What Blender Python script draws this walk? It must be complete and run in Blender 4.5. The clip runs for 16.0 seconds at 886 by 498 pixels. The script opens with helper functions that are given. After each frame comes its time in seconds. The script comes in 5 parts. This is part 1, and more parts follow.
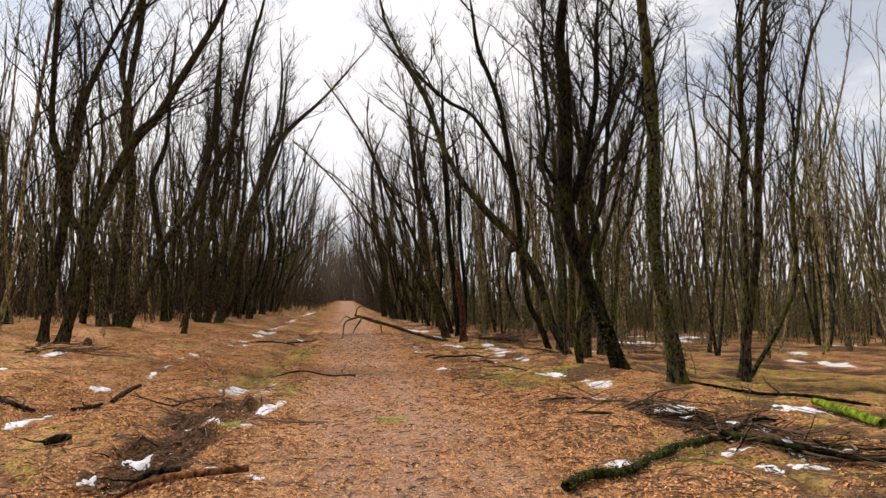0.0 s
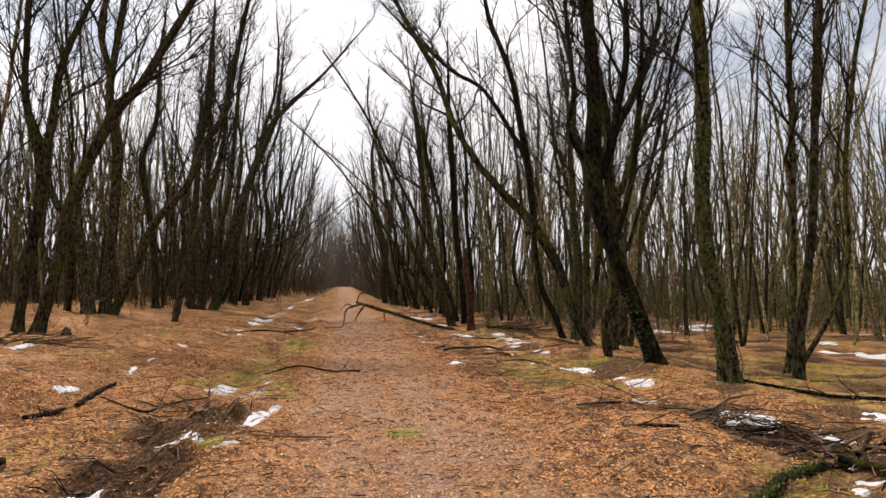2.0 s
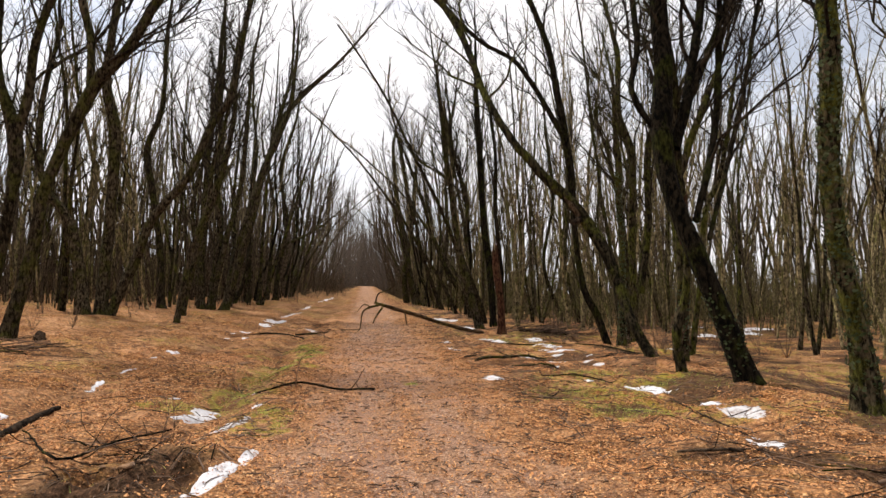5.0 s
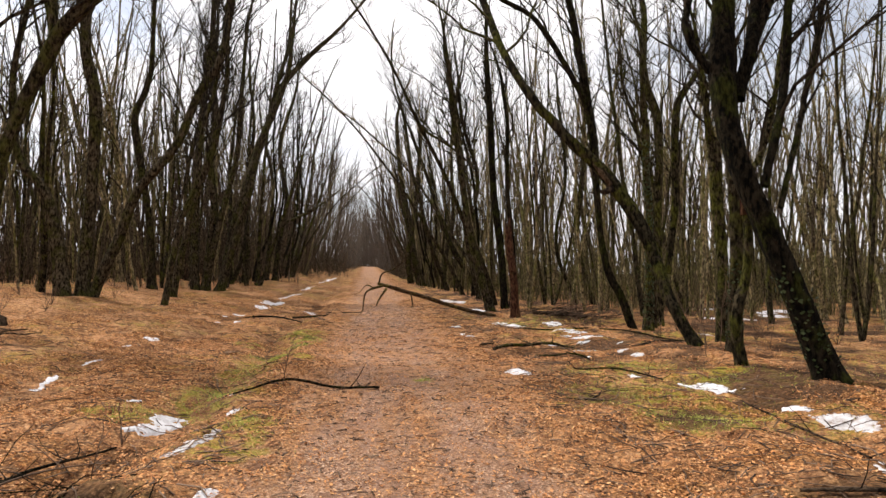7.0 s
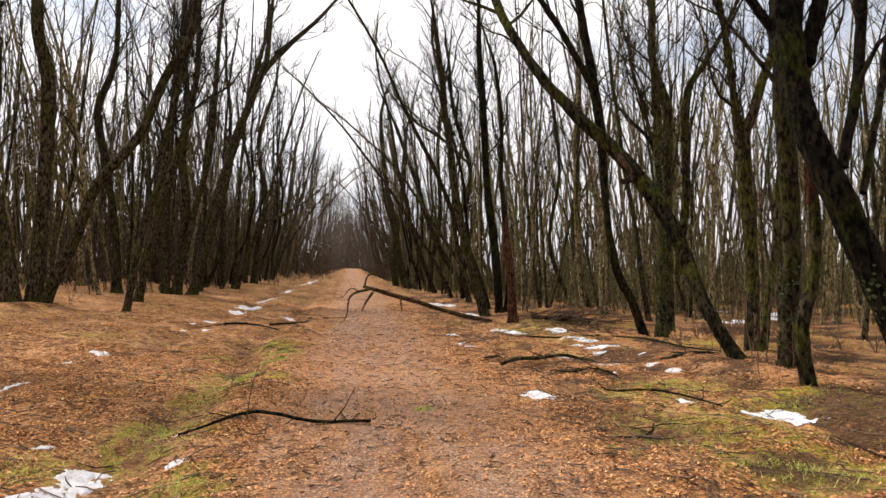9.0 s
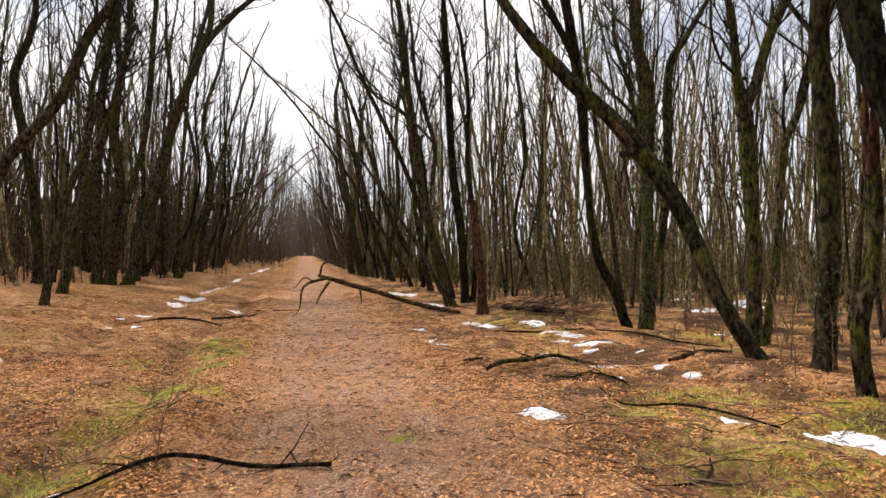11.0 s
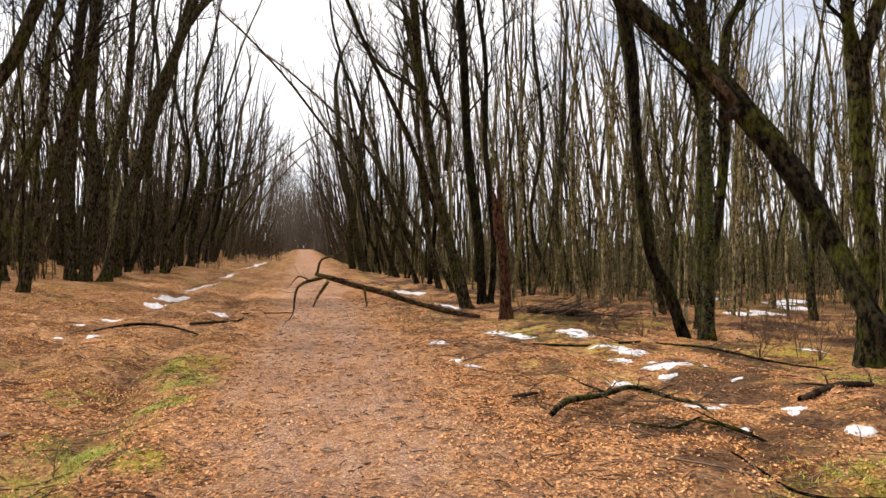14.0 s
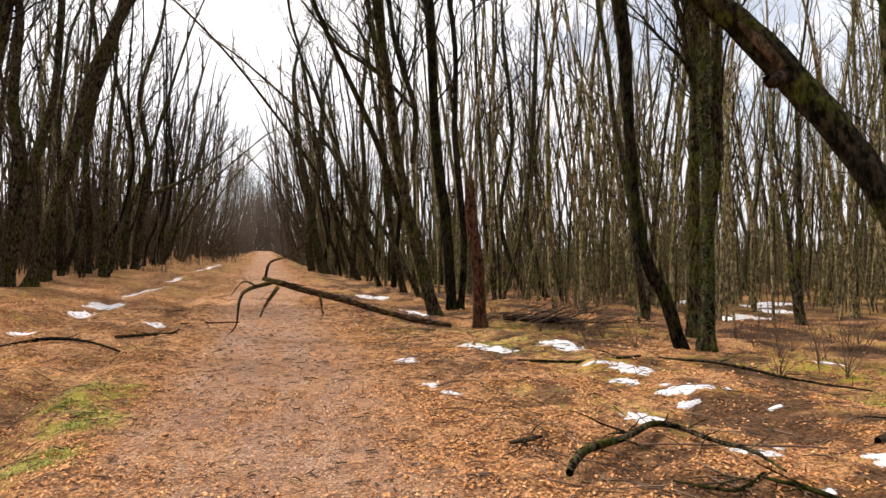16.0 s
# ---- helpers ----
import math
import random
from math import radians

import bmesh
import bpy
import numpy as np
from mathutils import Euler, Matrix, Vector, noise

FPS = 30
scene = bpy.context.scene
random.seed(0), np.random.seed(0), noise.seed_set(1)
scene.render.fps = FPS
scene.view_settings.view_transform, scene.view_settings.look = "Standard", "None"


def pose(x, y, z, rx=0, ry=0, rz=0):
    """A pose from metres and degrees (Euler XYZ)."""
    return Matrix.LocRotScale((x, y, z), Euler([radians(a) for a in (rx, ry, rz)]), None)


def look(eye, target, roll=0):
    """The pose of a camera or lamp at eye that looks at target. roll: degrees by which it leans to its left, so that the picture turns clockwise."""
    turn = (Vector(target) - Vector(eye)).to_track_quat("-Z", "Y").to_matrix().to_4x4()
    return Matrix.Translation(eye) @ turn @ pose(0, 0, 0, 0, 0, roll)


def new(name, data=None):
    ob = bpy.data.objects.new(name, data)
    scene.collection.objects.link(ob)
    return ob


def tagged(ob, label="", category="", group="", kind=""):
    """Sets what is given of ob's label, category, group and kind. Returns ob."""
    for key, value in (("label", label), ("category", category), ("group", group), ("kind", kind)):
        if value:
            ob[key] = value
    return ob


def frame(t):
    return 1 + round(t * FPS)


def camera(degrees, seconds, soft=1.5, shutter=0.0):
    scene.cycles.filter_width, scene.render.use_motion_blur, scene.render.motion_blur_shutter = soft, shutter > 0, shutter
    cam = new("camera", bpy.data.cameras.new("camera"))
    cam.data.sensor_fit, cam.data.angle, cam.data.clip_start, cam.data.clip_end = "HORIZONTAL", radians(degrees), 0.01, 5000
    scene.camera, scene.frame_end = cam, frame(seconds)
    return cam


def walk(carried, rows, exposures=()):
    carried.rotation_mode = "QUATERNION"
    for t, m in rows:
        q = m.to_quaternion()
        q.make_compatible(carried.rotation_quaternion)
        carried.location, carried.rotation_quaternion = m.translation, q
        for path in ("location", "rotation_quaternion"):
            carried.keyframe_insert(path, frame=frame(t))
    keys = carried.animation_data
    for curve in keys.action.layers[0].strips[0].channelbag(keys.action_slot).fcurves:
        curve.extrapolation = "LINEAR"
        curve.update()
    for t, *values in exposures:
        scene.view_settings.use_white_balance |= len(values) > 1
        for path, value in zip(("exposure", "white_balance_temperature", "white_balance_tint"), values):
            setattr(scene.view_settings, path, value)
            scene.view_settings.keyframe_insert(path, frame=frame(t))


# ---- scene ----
cam = camera(70.2, 16.0)
METRES, EYE, TILT, LEAN, TURN = 13.8, 1.5, 0.0, 0.0, -9.0
ROWS = [
    (0.0, 0.0, 0.0, 0.0, 0.04, 5.31, 0.43),
    (0.5, -0.008, 0.0269, 0.0031, 1.03, 5.04, 0.42),
    (1.0, -0.012, 0.0562, 0.0029, 1.31, 4.8, 0.35),
    (1.5, -0.0184, 0.0857, 0.0013, 0.66, 4.29, 0.33),
    (2.0, -0.0241, 0.1137, 0.0024, -0.1, 4.05, 0.35),
    (2.5, -0.0247, 0.1454, 0.0032, -0.72, 3.86, 0.36),
    (3.0, -0.0286, 0.1767, 0.0006, -0.74, 3.81, 0.34),
    (3.5, -0.0305, 0.2067, 0.0026, 0.63, 4.89, 0.27),
    (4.0, -0.0317, 0.2379, 0.004, 1.5, 4.85, 0.12),
    (6.5, -0.0532, 0.3914, -0.0022, 2.05, 2.42, 0.17),
    (7.0, -0.0582, 0.4255, 0.0003, 2.14, 2.28, 0.17),
    (7.5, -0.0674, 0.4578, 0.0007, 2.29, 2.64, 0.2),
    (8.0, -0.0715, 0.4883, -0.0009, 2.44, 2.61, 0.23),
    (8.5, -0.076, 0.5208, 0.0, 1.47, 2.3, 0.3),
    (9.0, -0.0821, 0.5534, 0.0008, 0.6, 2.42, 0.37),
    (11.5, -0.1052, 0.709, 0.0024, -4.06, 1.09, 0.55),
    (12.0, -0.1065, 0.7385, 0.0046, -4.2, 1.16, 0.57),
    (12.5, -0.1068, 0.7717, 0.0037, -3.74, 0.94, 0.47),
    (13.0, -0.113, 0.8036, 0.0025, -3.43, 0.56, 0.38),
    (13.5, -0.1193, 0.8341, 0.0043, -3.12, 0.69, 0.33),
    (14.0, -0.1224, 0.866, 0.0062, -3.52, 0.67, 0.32),
    (14.5, -0.1286, 0.8972, 0.0053, -4.68, 0.72, 0.37),
    (15.0, -0.1274, 0.9274, 0.0057, -5.34, 0.94, 0.44),
    (15.5, -0.1232, 0.9568, 0.0077, -6.18, 0.87, 0.43),
    (16.0, -0.1223, 0.9872, 0.0061, -6.95, 0.8, 0.42),
]
walk_rows = [(t, pose(0, 0, EYE, TILT, LEAN, TURN) @ pose(METRES * x, METRES * y, METRES * z, 90 + pitch, roll, yaw)) for t, x, y, z, yaw, pitch, roll in ROWS]
walk(cam, walk_rows, exposures=[(0.0, -0.2), (4.0, -0.08), (8.0, 0.02), (12.0, 0.14), (16.0, 0.22)])


# ---- node helpers ----
def node(tree, kind, **values):
    n = tree.nodes.new(kind)
    for key, value in values.items():
        n.inputs[key.replace("_", " ")].default_value = value
    return n


def ramp(tree, source, stops):
    n = tree.nodes.new("ShaderNodeValToRGB")
    while len(n.color_ramp.elements) < len(stops):
        n.color_ramp.elements.new(0.5)
    for e, (p, c) in zip(n.color_ramp.elements, stops):
        e.position = p
        e.color = (c, c, c, 1) if isinstance(c, (int, float)) else (*c, 1)
    tree.links.new(source, n.inputs[0])
    return n.outputs[0]


def mix(tree, fac, a, b, blend="MIX"):
    n = tree.nodes.new("ShaderNodeMix")
    n.data_type, n.blend_type = "RGBA", blend
    for slot, value in ((0, fac), (6, a), (7, b)):
        if isinstance(value, (int, float)):
            n.inputs[slot].default_value = value
        elif isinstance(value, tuple):
            n.inputs[slot].default_value = (*value, 1)
        else:
            tree.links.new(value, n.inputs[slot])
    return n.outputs[2]


def noise_tex(tree, coords, scale, detail=4.0, rough=0.55, stretch=None):
    if stretch:
        m = tree.nodes.new("ShaderNodeMapping")
        m.inputs["Scale"].default_value = stretch
        tree.links.new(coords, m.inputs["Vector"])
        coords = m.outputs[0]
    n = node(tree, "ShaderNodeTexNoise", Scale=scale, Detail=detail, Roughness=rough)
    tree.links.new(coords, n.inputs["Vector"])
    return n.outputs[0]


def material(name, rough=0.9):
    m = bpy.data.materials.new(name)
    m.use_nodes = True
    t = m.node_tree
    b = t.nodes["Principled BSDF"]
    b.inputs["Roughness"].default_value = rough
    b.inputs["Specular IOR Level"].default_value = 0.25
    return m, t, b


def bump(tree, b, height, strength, distance):
    n = node(tree, "ShaderNodeBump", Strength=strength, Distance=distance)
    tree.links.new(height, n.inputs["Height"])
    tree.links.new(n.outputs[0], b.inputs["Normal"])


# ---- sky and sun ----
SUN_TURN, SUN_UP = 48.0, 55.0          # degrees left of the path, degrees above the horizon
world = bpy.data.worlds.new("sky")
scene.world = world
world.use_nodes = True
wt = world.node_tree
wt.nodes.clear()
sky = wt.nodes.new("ShaderNodeTexSky")
sky.sky_type, sky.sun_disc = "NISHITA", False
sky.sun_elevation, sky.sun_rotation = radians(SUN_UP), radians(-SUN_TURN)
blue = node(wt, "ShaderNodeBackground", Strength=0.12)
wt.links.new(sky.outputs[0], blue.inputs[0])
where = wt.nodes.new("ShaderNodeTexCoord").outputs["Generated"]
billow = noise_tex(wt, where, 2.2, 6.0, 0.6, (1, 1, 2.2))
tone = noise_tex(wt, where, 1.3, 3.0)
cloud = node(wt, "ShaderNodeBackground", Strength=1.5)
sun_way = Vector((-math.sin(radians(SUN_TURN)) * math.cos(radians(SUN_UP)), math.cos(radians(SUN_TURN)) * math.cos(radians(SUN_UP)), math.sin(radians(SUN_UP))))
near_sun = wt.nodes.new("ShaderNodeVectorMath")          # the veil of cloud is brighter round the sun
near_sun.operation = "DOT_PRODUCT"
near_sun.inputs[1].default_value = sun_way
wt.links.new(where, near_sun.inputs[0])
veil = ramp(wt, tone, [(0.3, (0.93, 0.94, 0.99)), (0.62, (1.0, 0.97, 0.985))])
wt.links.new(mix(wt, 1.0, veil, ramp(wt, near_sun.outputs["Value"], [(0.0, 0.76), (0.45, 0.78), (0.95, 1.0)]), "MULTIPLY"), cloud.inputs[0])
both = wt.nodes.new("ShaderNodeMixShader")
wt.links.new(ramp(wt, billow, [(0.36, 0.45), (0.50, 1.0)]), both.inputs[0])
wt.links.new(blue.outputs[0], both.inputs[1])
wt.links.new(cloud.outputs[0], both.inputs[2])
wt.links.new(both.outputs[0], wt.nodes.new("ShaderNodeOutputWorld").inputs[0])

sun = new("sun", bpy.data.lights.new("sun", "SUN"))
sun.data.energy, sun.data.angle, sun.data.color = 4.9, radians(7), (1.0, 0.94, 0.85)
sun.matrix_world = look(sun_way * 60, (0, 0, 0))


# ---- materials ----
def bark_material(name, dark, light, moss, amount, flecks=0.0, grain=(1.9, 1.9, 0.75)):
    m, t, b = material(name, 0.95)
    b.inputs["Specular IOR Level"].default_value = 0.04
    c = t.nodes.new("ShaderNodeTexCoord").outputs["Object"]
    ridges = noise_tex(t, c, 9.0, 7.0, 0.66, grain)
    plates = noise_tex(t, c, 3.2, 6.0, 0.68, (1.6, 1.6, 1.0))
    who = t.nodes.new("ShaderNodeObjectInfo").outputs["Random"]
    pale = mix(t, who, tuple(v * 0.65 for v in light), tuple(min(1, v * 1.5) for v in light))
    # Furrows darkened in colour too, adding to the bump's weak shading.
    base = mix(t, ramp(t, ridges, [(0.42, 0.0), (0.58, 1.0)]), dark, pale)
    base = mix(t, ramp(t, plates, [(0.36, 0.85), (0.52, 0.0)]), base, tuple(v * 1.2 for v in dark))
    patch = noise_tex(t, c, 1.7, 8.0, 0.72, (1, 1, 0.9))
    grown = ramp(t, patch, [(0.64 - amount * 0.3, 0.0), (0.72 - amount * 0.3, 0.9)])
    tuft = mix(t, ramp(t, ridges, [(0.40, 0.0), (0.62, 1.0)]), tuple(v * 0.2 for v in moss), moss)
    col = mix(t, grown, base, tuft)
    if flecks:
        dots = noise_tex(t, c, 22.0, 4.0, 0.6)
        col = mix(t, ramp(t, dots, [(0.68 - flecks * 0.1, 0.0), (0.71 - flecks * 0.1, 0.8)]), col, (0.26, 0.29, 0.22))
    t.links.new(col, b.inputs["Base Color"])
    bump(t, b, mix(t, 0.35, ridges, plates), 1.0, 0.12)
    return m


BARK = bark_material("bark", (0.007, 0.005, 0.003), (0.085, 0.066, 0.040), (0.072, 0.070, 0.018), 0.5)
BARK_BLACK = bark_material("wet_black_bark", (0.002, 0.0018, 0.0014), (0.030, 0.023, 0.014), (0.042, 0.045, 0.010), 0.45, 0.0)
BARK_MOSS = bark_material("mossy_bark", (0.004, 0.0035, 0.002), (0.085, 0.066, 0.038), (0.10, 0.10, 0.018), 0.55)
BARK_POLE = bark_material("pole_bark", (0.045, 0.035, 0.020), (0.36, 0.28, 0.15), (0.24, 0.22, 0.07), 0.5, 0.0)
TWIG = bark_material("twig_bark", (0.009, 0.007, 0.005), (0.050, 0.037, 0.024), (0.036, 0.036, 0.013), 0.2)
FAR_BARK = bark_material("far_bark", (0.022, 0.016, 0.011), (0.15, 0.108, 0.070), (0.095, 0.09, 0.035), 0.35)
# Bark paled and greyed in colour to imitate haze on the farthest trees.
HAZE_BARK = bark_material("haze_bark", (0.055, 0.044, 0.035), (0.22, 0.18, 0.145), (0.15, 0.135, 0.07), 0.3)
MOSS_BRANCH = bark_material("mossy_branch", (0.012, 0.011, 0.005), (0.06, 0.055, 0.03), (0.085, 0.10, 0.02), 0.7)
PALE_WOOD = bark_material("torn_pale_wood", (0.03, 0.018, 0.010), (0.19, 0.125, 0.075), (0.07, 0.05, 0.02), 0.4)
LIMB = bark_material("limb_bark", (0.02, 0.013, 0.008), (0.17, 0.11, 0.058), (0.17, 0.14, 0.04), 0.45, 0.0, (0.6, 1.9, 2.4))
DEAD = bark_material("dead_wood", (0.012, 0.009, 0.007), (0.085, 0.058, 0.038), (0.05, 0.045, 0.015), 0.1)
ROTTEN = bark_material("rotten_wood", (0.022, 0.009, 0.006), (0.13, 0.062, 0.034), (0.07, 0.055, 0.02), 0.3)
RED_WOOD = bark_material("barkless_red_wood", (0.05, 0.02, 0.010), (0.30, 0.13, 0.06), (0.12, 0.06, 0.03), 0.3)
MOSS_LOG = bark_material("bright_moss", (0.06, 0.08, 0.012), (0.22, 0.30, 0.03), (0.30, 0.38, 0.03), 0.9)


def ground_material():
    m, t, b = material("leafy_ground", 0.96)
    b.inputs["Specular IOR Level"].default_value = 0.08
    geo = t.nodes.new("ShaderNodeNewGeometry").outputs["Position"]
    cover = t.nodes.new("ShaderNodeVertexColor")
    cover.layer_name = "cover"
    sep = t.nodes.new("ShaderNodeSeparateColor")
    t.links.new(cover.outputs[0], sep.inputs[0])
    fine = noise_tex(t, geo, 24.0, 8.0, 0.78)
    clump = noise_tex(t, geo, 5.0, 5.0, 0.65)
    wide = noise_tex(t, geo, 0.9, 6.0, 0.65)
    warp = node(t, "ShaderNodeTexNoise", Scale=14.0, Detail=3.0)
    t.links.new(geo, warp.inputs["Vector"])
    shift = t.nodes.new("ShaderNodeVectorMath")
    shift.operation = "MULTIPLY_ADD"
    shift.inputs[1].default_value = (0.07, 0.07, 0.07)
    t.links.new(warp.outputs["Color"], shift.inputs[0])
    t.links.new(geo, shift.inputs[2])

    def flakes(scale, stops):
        cell = node(t, "ShaderNodeTexVoronoi", Scale=scale, Randomness=1.0)
        t.links.new(shift.outputs[0], cell.inputs["Vector"])
        pick = t.nodes.new("ShaderNodeSeparateColor")
        t.links.new(cell.outputs["Color"], pick.inputs[0])
        shade = ramp(t, pick.outputs[0], stops)
        # Gaps between flakes darkened in colour, as leaves shadow one another.
        return mix(t, ramp(t, cell.outputs["Distance"], [(0.34, 0.0), (0.62, 0.9)]), shade, stops[0][1]), cell.outputs["Distance"]

    leaf_stops = [(0.0, (0.07, 0.03, 0.013)), (0.22, (0.42, 0.165, 0.052)), (0.55, (0.70, 0.305, 0.095)), (0.82, (0.80, 0.40, 0.145)), (1.0, (0.86, 0.54, 0.29))]
    large, gaps = flakes(21.0, leaf_stops)
    small, _ = flakes(46.0, leaf_stops)
    leafy = mix(t, ramp(t, fine, [(0.40, 0.2), (0.58, 0.8)]), large, small)
    leafy = mix(t, ramp(t, wide, [(0.42, 0.0), (0.66, 0.6)]), leafy, (0.67, 0.37, 0.195))
    # Dark specks and clumps: old debris, with leaf shadows put into the colour.
    shade_specks = noise_tex(t, geo, 12.0, 5.0, 0.7)
    leafy = mix(t, ramp(t, shade_specks, [(0.40, 0.6), (0.47, 0.0)]), leafy, (0.05, 0.021, 0.010))
    leafy = mix(t, ramp(t, clump, [(0.37, 0.7), (0.50, 0.0)]), leafy, (0.13, 0.056, 0.026))
    grit_stops = [(0.0, (0.12, 0.06, 0.037)), (0.22, (0.48, 0.26, 0.15)), (0.6, (0.73, 0.45, 0.285)), (1.0, (0.88, 0.65, 0.46))]
    grit, _ = flakes(34.0, grit_stops)
    grit2, _ = flakes(80.0, grit_stops)
    trodden = mix(t, ramp(t, fine, [(0.40, 0.25), (0.58, 0.85)]), grit, grit2)
    trodden = mix(t, ramp(t, clump, [(0.34, 0.7), (0.46, 0.0)]), trodden, (0.17, 0.09, 0.06))
    damp = noise_tex(t, geo, 1.7, 5.0, 0.6, (1.0, 0.45, 1))
    trodden = mix(t, ramp(t, damp, [(0.47, 0.0), (0.62, 0.5)]), trodden, (0.25, 0.14, 0.10))
    trodden = mix(t, ramp(t, sep.outputs[0], [(0.75, 0.0), (1.0, 0.24)]), trodden, mix(t, fine, (0.16, 0.085, 0.06), (0.42, 0.25, 0.185)))
    streak = t.nodes.new("ShaderNodeMath")
    streak.operation = "MULTIPLY"
    t.links.new(sep.outputs[0], streak.inputs[0])
    t.links.new(ramp(t, noise_tex(t, geo, 1.5, 6.0, 0.65, (1.6, 0.4, 1)), [(0.40, 0.35), (0.56, 1.0)]), streak.inputs[1])
    col = mix(t, streak.outputs[0], leafy, trodden)
    mossy = ramp(t, fine, [(0.25, (0.09, 0.085, 0.014)), (0.55, (0.32, 0.28, 0.035)), (0.8, (0.5, 0.40, 0.08))])
    patchy = noise_tex(t, geo, 5.0, 4.0)
    lush = t.nodes.new("ShaderNodeMath")
    lush.operation = "MULTIPLY"
    t.links.new(sep.outputs[1], lush.inputs[0])
    t.links.new(ramp(t, patchy, [(0.44, 0.0), (0.60, 0.8)]), lush.inputs[1])
    col = mix(t, lush.outputs[0], col, mossy)
    # Mud tone also carries the shadows put into the verges and under the heap.
    mud_and_shade = ramp(t, fine, [(0.38, (0.012, 0.007, 0.004)), (0.54, (0.075, 0.04, 0.022)), (0.68, (0.26, 0.135, 0.07))])
    col = mix(t, sep.outputs[2], col, mud_and_shade)
    t.links.new(col, b.inputs["Base Color"])
    bump(t, b, mix(t, 0.5, fine, gaps), 1.0, 0.06)
    return m


GROUND = ground_material()


def leaf_material():
    m, t, b = material("fallen_leaves", 0.85)
    b.inputs["Specular IOR Level"].default_value = 0.15
    isle = t.nodes.new("ShaderNodeNewGeometry").outputs["Random Per Island"]
    c = ramp(t, isle, [(0.0, (0.05, 0.022, 0.012)), (0.28, (0.24, 0.095, 0.036)), (0.6, (0.54, 0.235, 0.085)), (0.9, (0.62, 0.32, 0.13)), (1.0, (0.70, 0.42, 0.21))])
    geo = t.nodes.new("ShaderNodeNewGeometry").outputs["Position"]
    c = mix(t, ramp(t, noise_tex(t, geo, 0.8, 4.0), [(0.4, 0.0), (0.7, 0.55)]), c, (0.44, 0.21, 0.095))
    t.links.new(c, b.inputs["Base Color"])
    return m


LEAF = leaf_material()


def plain_material(name, stops, scale, rough, relief=0.3, distance=0.01):
    m, t, b = material(name, rough)
    c = t.nodes.new("ShaderNodeNewGeometry").outputs["Position"]
    n = noise_tex(t, c, scale, 6.0, 0.65)
    isle = t.nodes.new("ShaderNodeNewGeometry").outputs["Random Per Island"]
    half = t.nodes.new("ShaderNodeMath")
    half.operation = "MULTIPLY_ADD"
    half.inputs[1].default_value, half.inputs[2].default_value = 0.4, -0.2
    t.links.new(isle, half.inputs[0])
    add = t.nodes.new("ShaderNodeMath")
    t.links.new(n, add.inputs[0])
    t.links.new(half.outputs[0], add.inputs[1])
    t.links.new(ramp(t, add.outputs[0], stops), b.inputs["Base Color"])
    bump(t, b, n, relief, distance)
    return m


SNOW = plain_material("old_snow", [(0.18, (0.20, 0.13, 0.09)), (0.29, (0.42, 0.38, 0.37)), (0.45, (0.56, 0.54, 0.55)), (0.75, (0.68, 0.66, 0.69))], 11.0, 0.7, 0.9, 0.04)
GRASS = plain_material("green_blades", [(0.25, (0.11, 0.13, 0.02)), (0.5, (0.28, 0.31, 0.04)), (0.8, (0.50, 0.44, 0.12))], 3.0, 0.7)
IVY = plain_material("ivy_leaves", [(0.25, (0.016, 0.028, 0.012)), (0.5, (0.042, 0.066, 0.024)), (0.8, (0.12, 0.15, 0.08))], 6.0, 0.45)
MOSS_TUFT = plain_material("moss_tufts", [(0.25, (0.02, 0.028, 0.008)), (0.5, (0.055, 0.068, 0.014)), (0.8, (0.16, 0.16, 0.03))], 7.0, 0.9)
LITTER = plain_material("twig_litter", [(0.25, (0.03, 0.019, 0.012)), (0.5, (0.105, 0.062, 0.038)), (0.8, (0.21, 0.14, 0.095))], 4.0, 0.9)
CLAY = plain_material("torn_earth", [(0.25, (0.02, 0.012, 0.007)), (0.5, (0.085, 0.046, 0.025)), (0.8, (0.22, 0.12, 0.06))], 14.0, 0.95, 0.8, 0.03)


# ---- ground shape ----
grid_values = np.random.RandomState(7).rand(256, 256)


def value_noise(x, y):
    xi, yi = np.floor(x).astype(int), np.floor(y).astype(int)
    fx, fy = x - xi, y - yi
    fx, fy = fx * fx * (3 - 2 * fx), fy * fy * (3 - 2 * fy)
    g = lambda a, b: grid_values[a % 256, b % 256]
    return (g(xi, yi) * (1 - fx) + g(xi + 1, yi) * fx) * (1 - fy) + (g(xi, yi + 1) * (1 - fx) + g(xi + 1, yi + 1) * fx) * fy - 0.5


def path_wear(x, y):
    edge = 0.5 * value_noise(x * 0.9 + 9, y * 0.6) + 0.35 * value_noise(x * 3.0, y * 2.0)
    a = np.clip((x + 0.95 + edge) / 0.7, 0, 1)
    b = np.clip((2.3 - x + edge) / 1.0, 0, 1)
    return a * b


def ditch_line(y):
    return -1.95 + 0.18 * np.sin(y * 0.42 + 1.0) + 0.1 * np.sin(y * 1.1)


def ditch_depth(x, y):
    d = np.exp(-((x - ditch_line(y)) / 0.34) ** 2)
    return d * np.clip(1.1 - np.abs(y - 14) / 60, 0, 1)


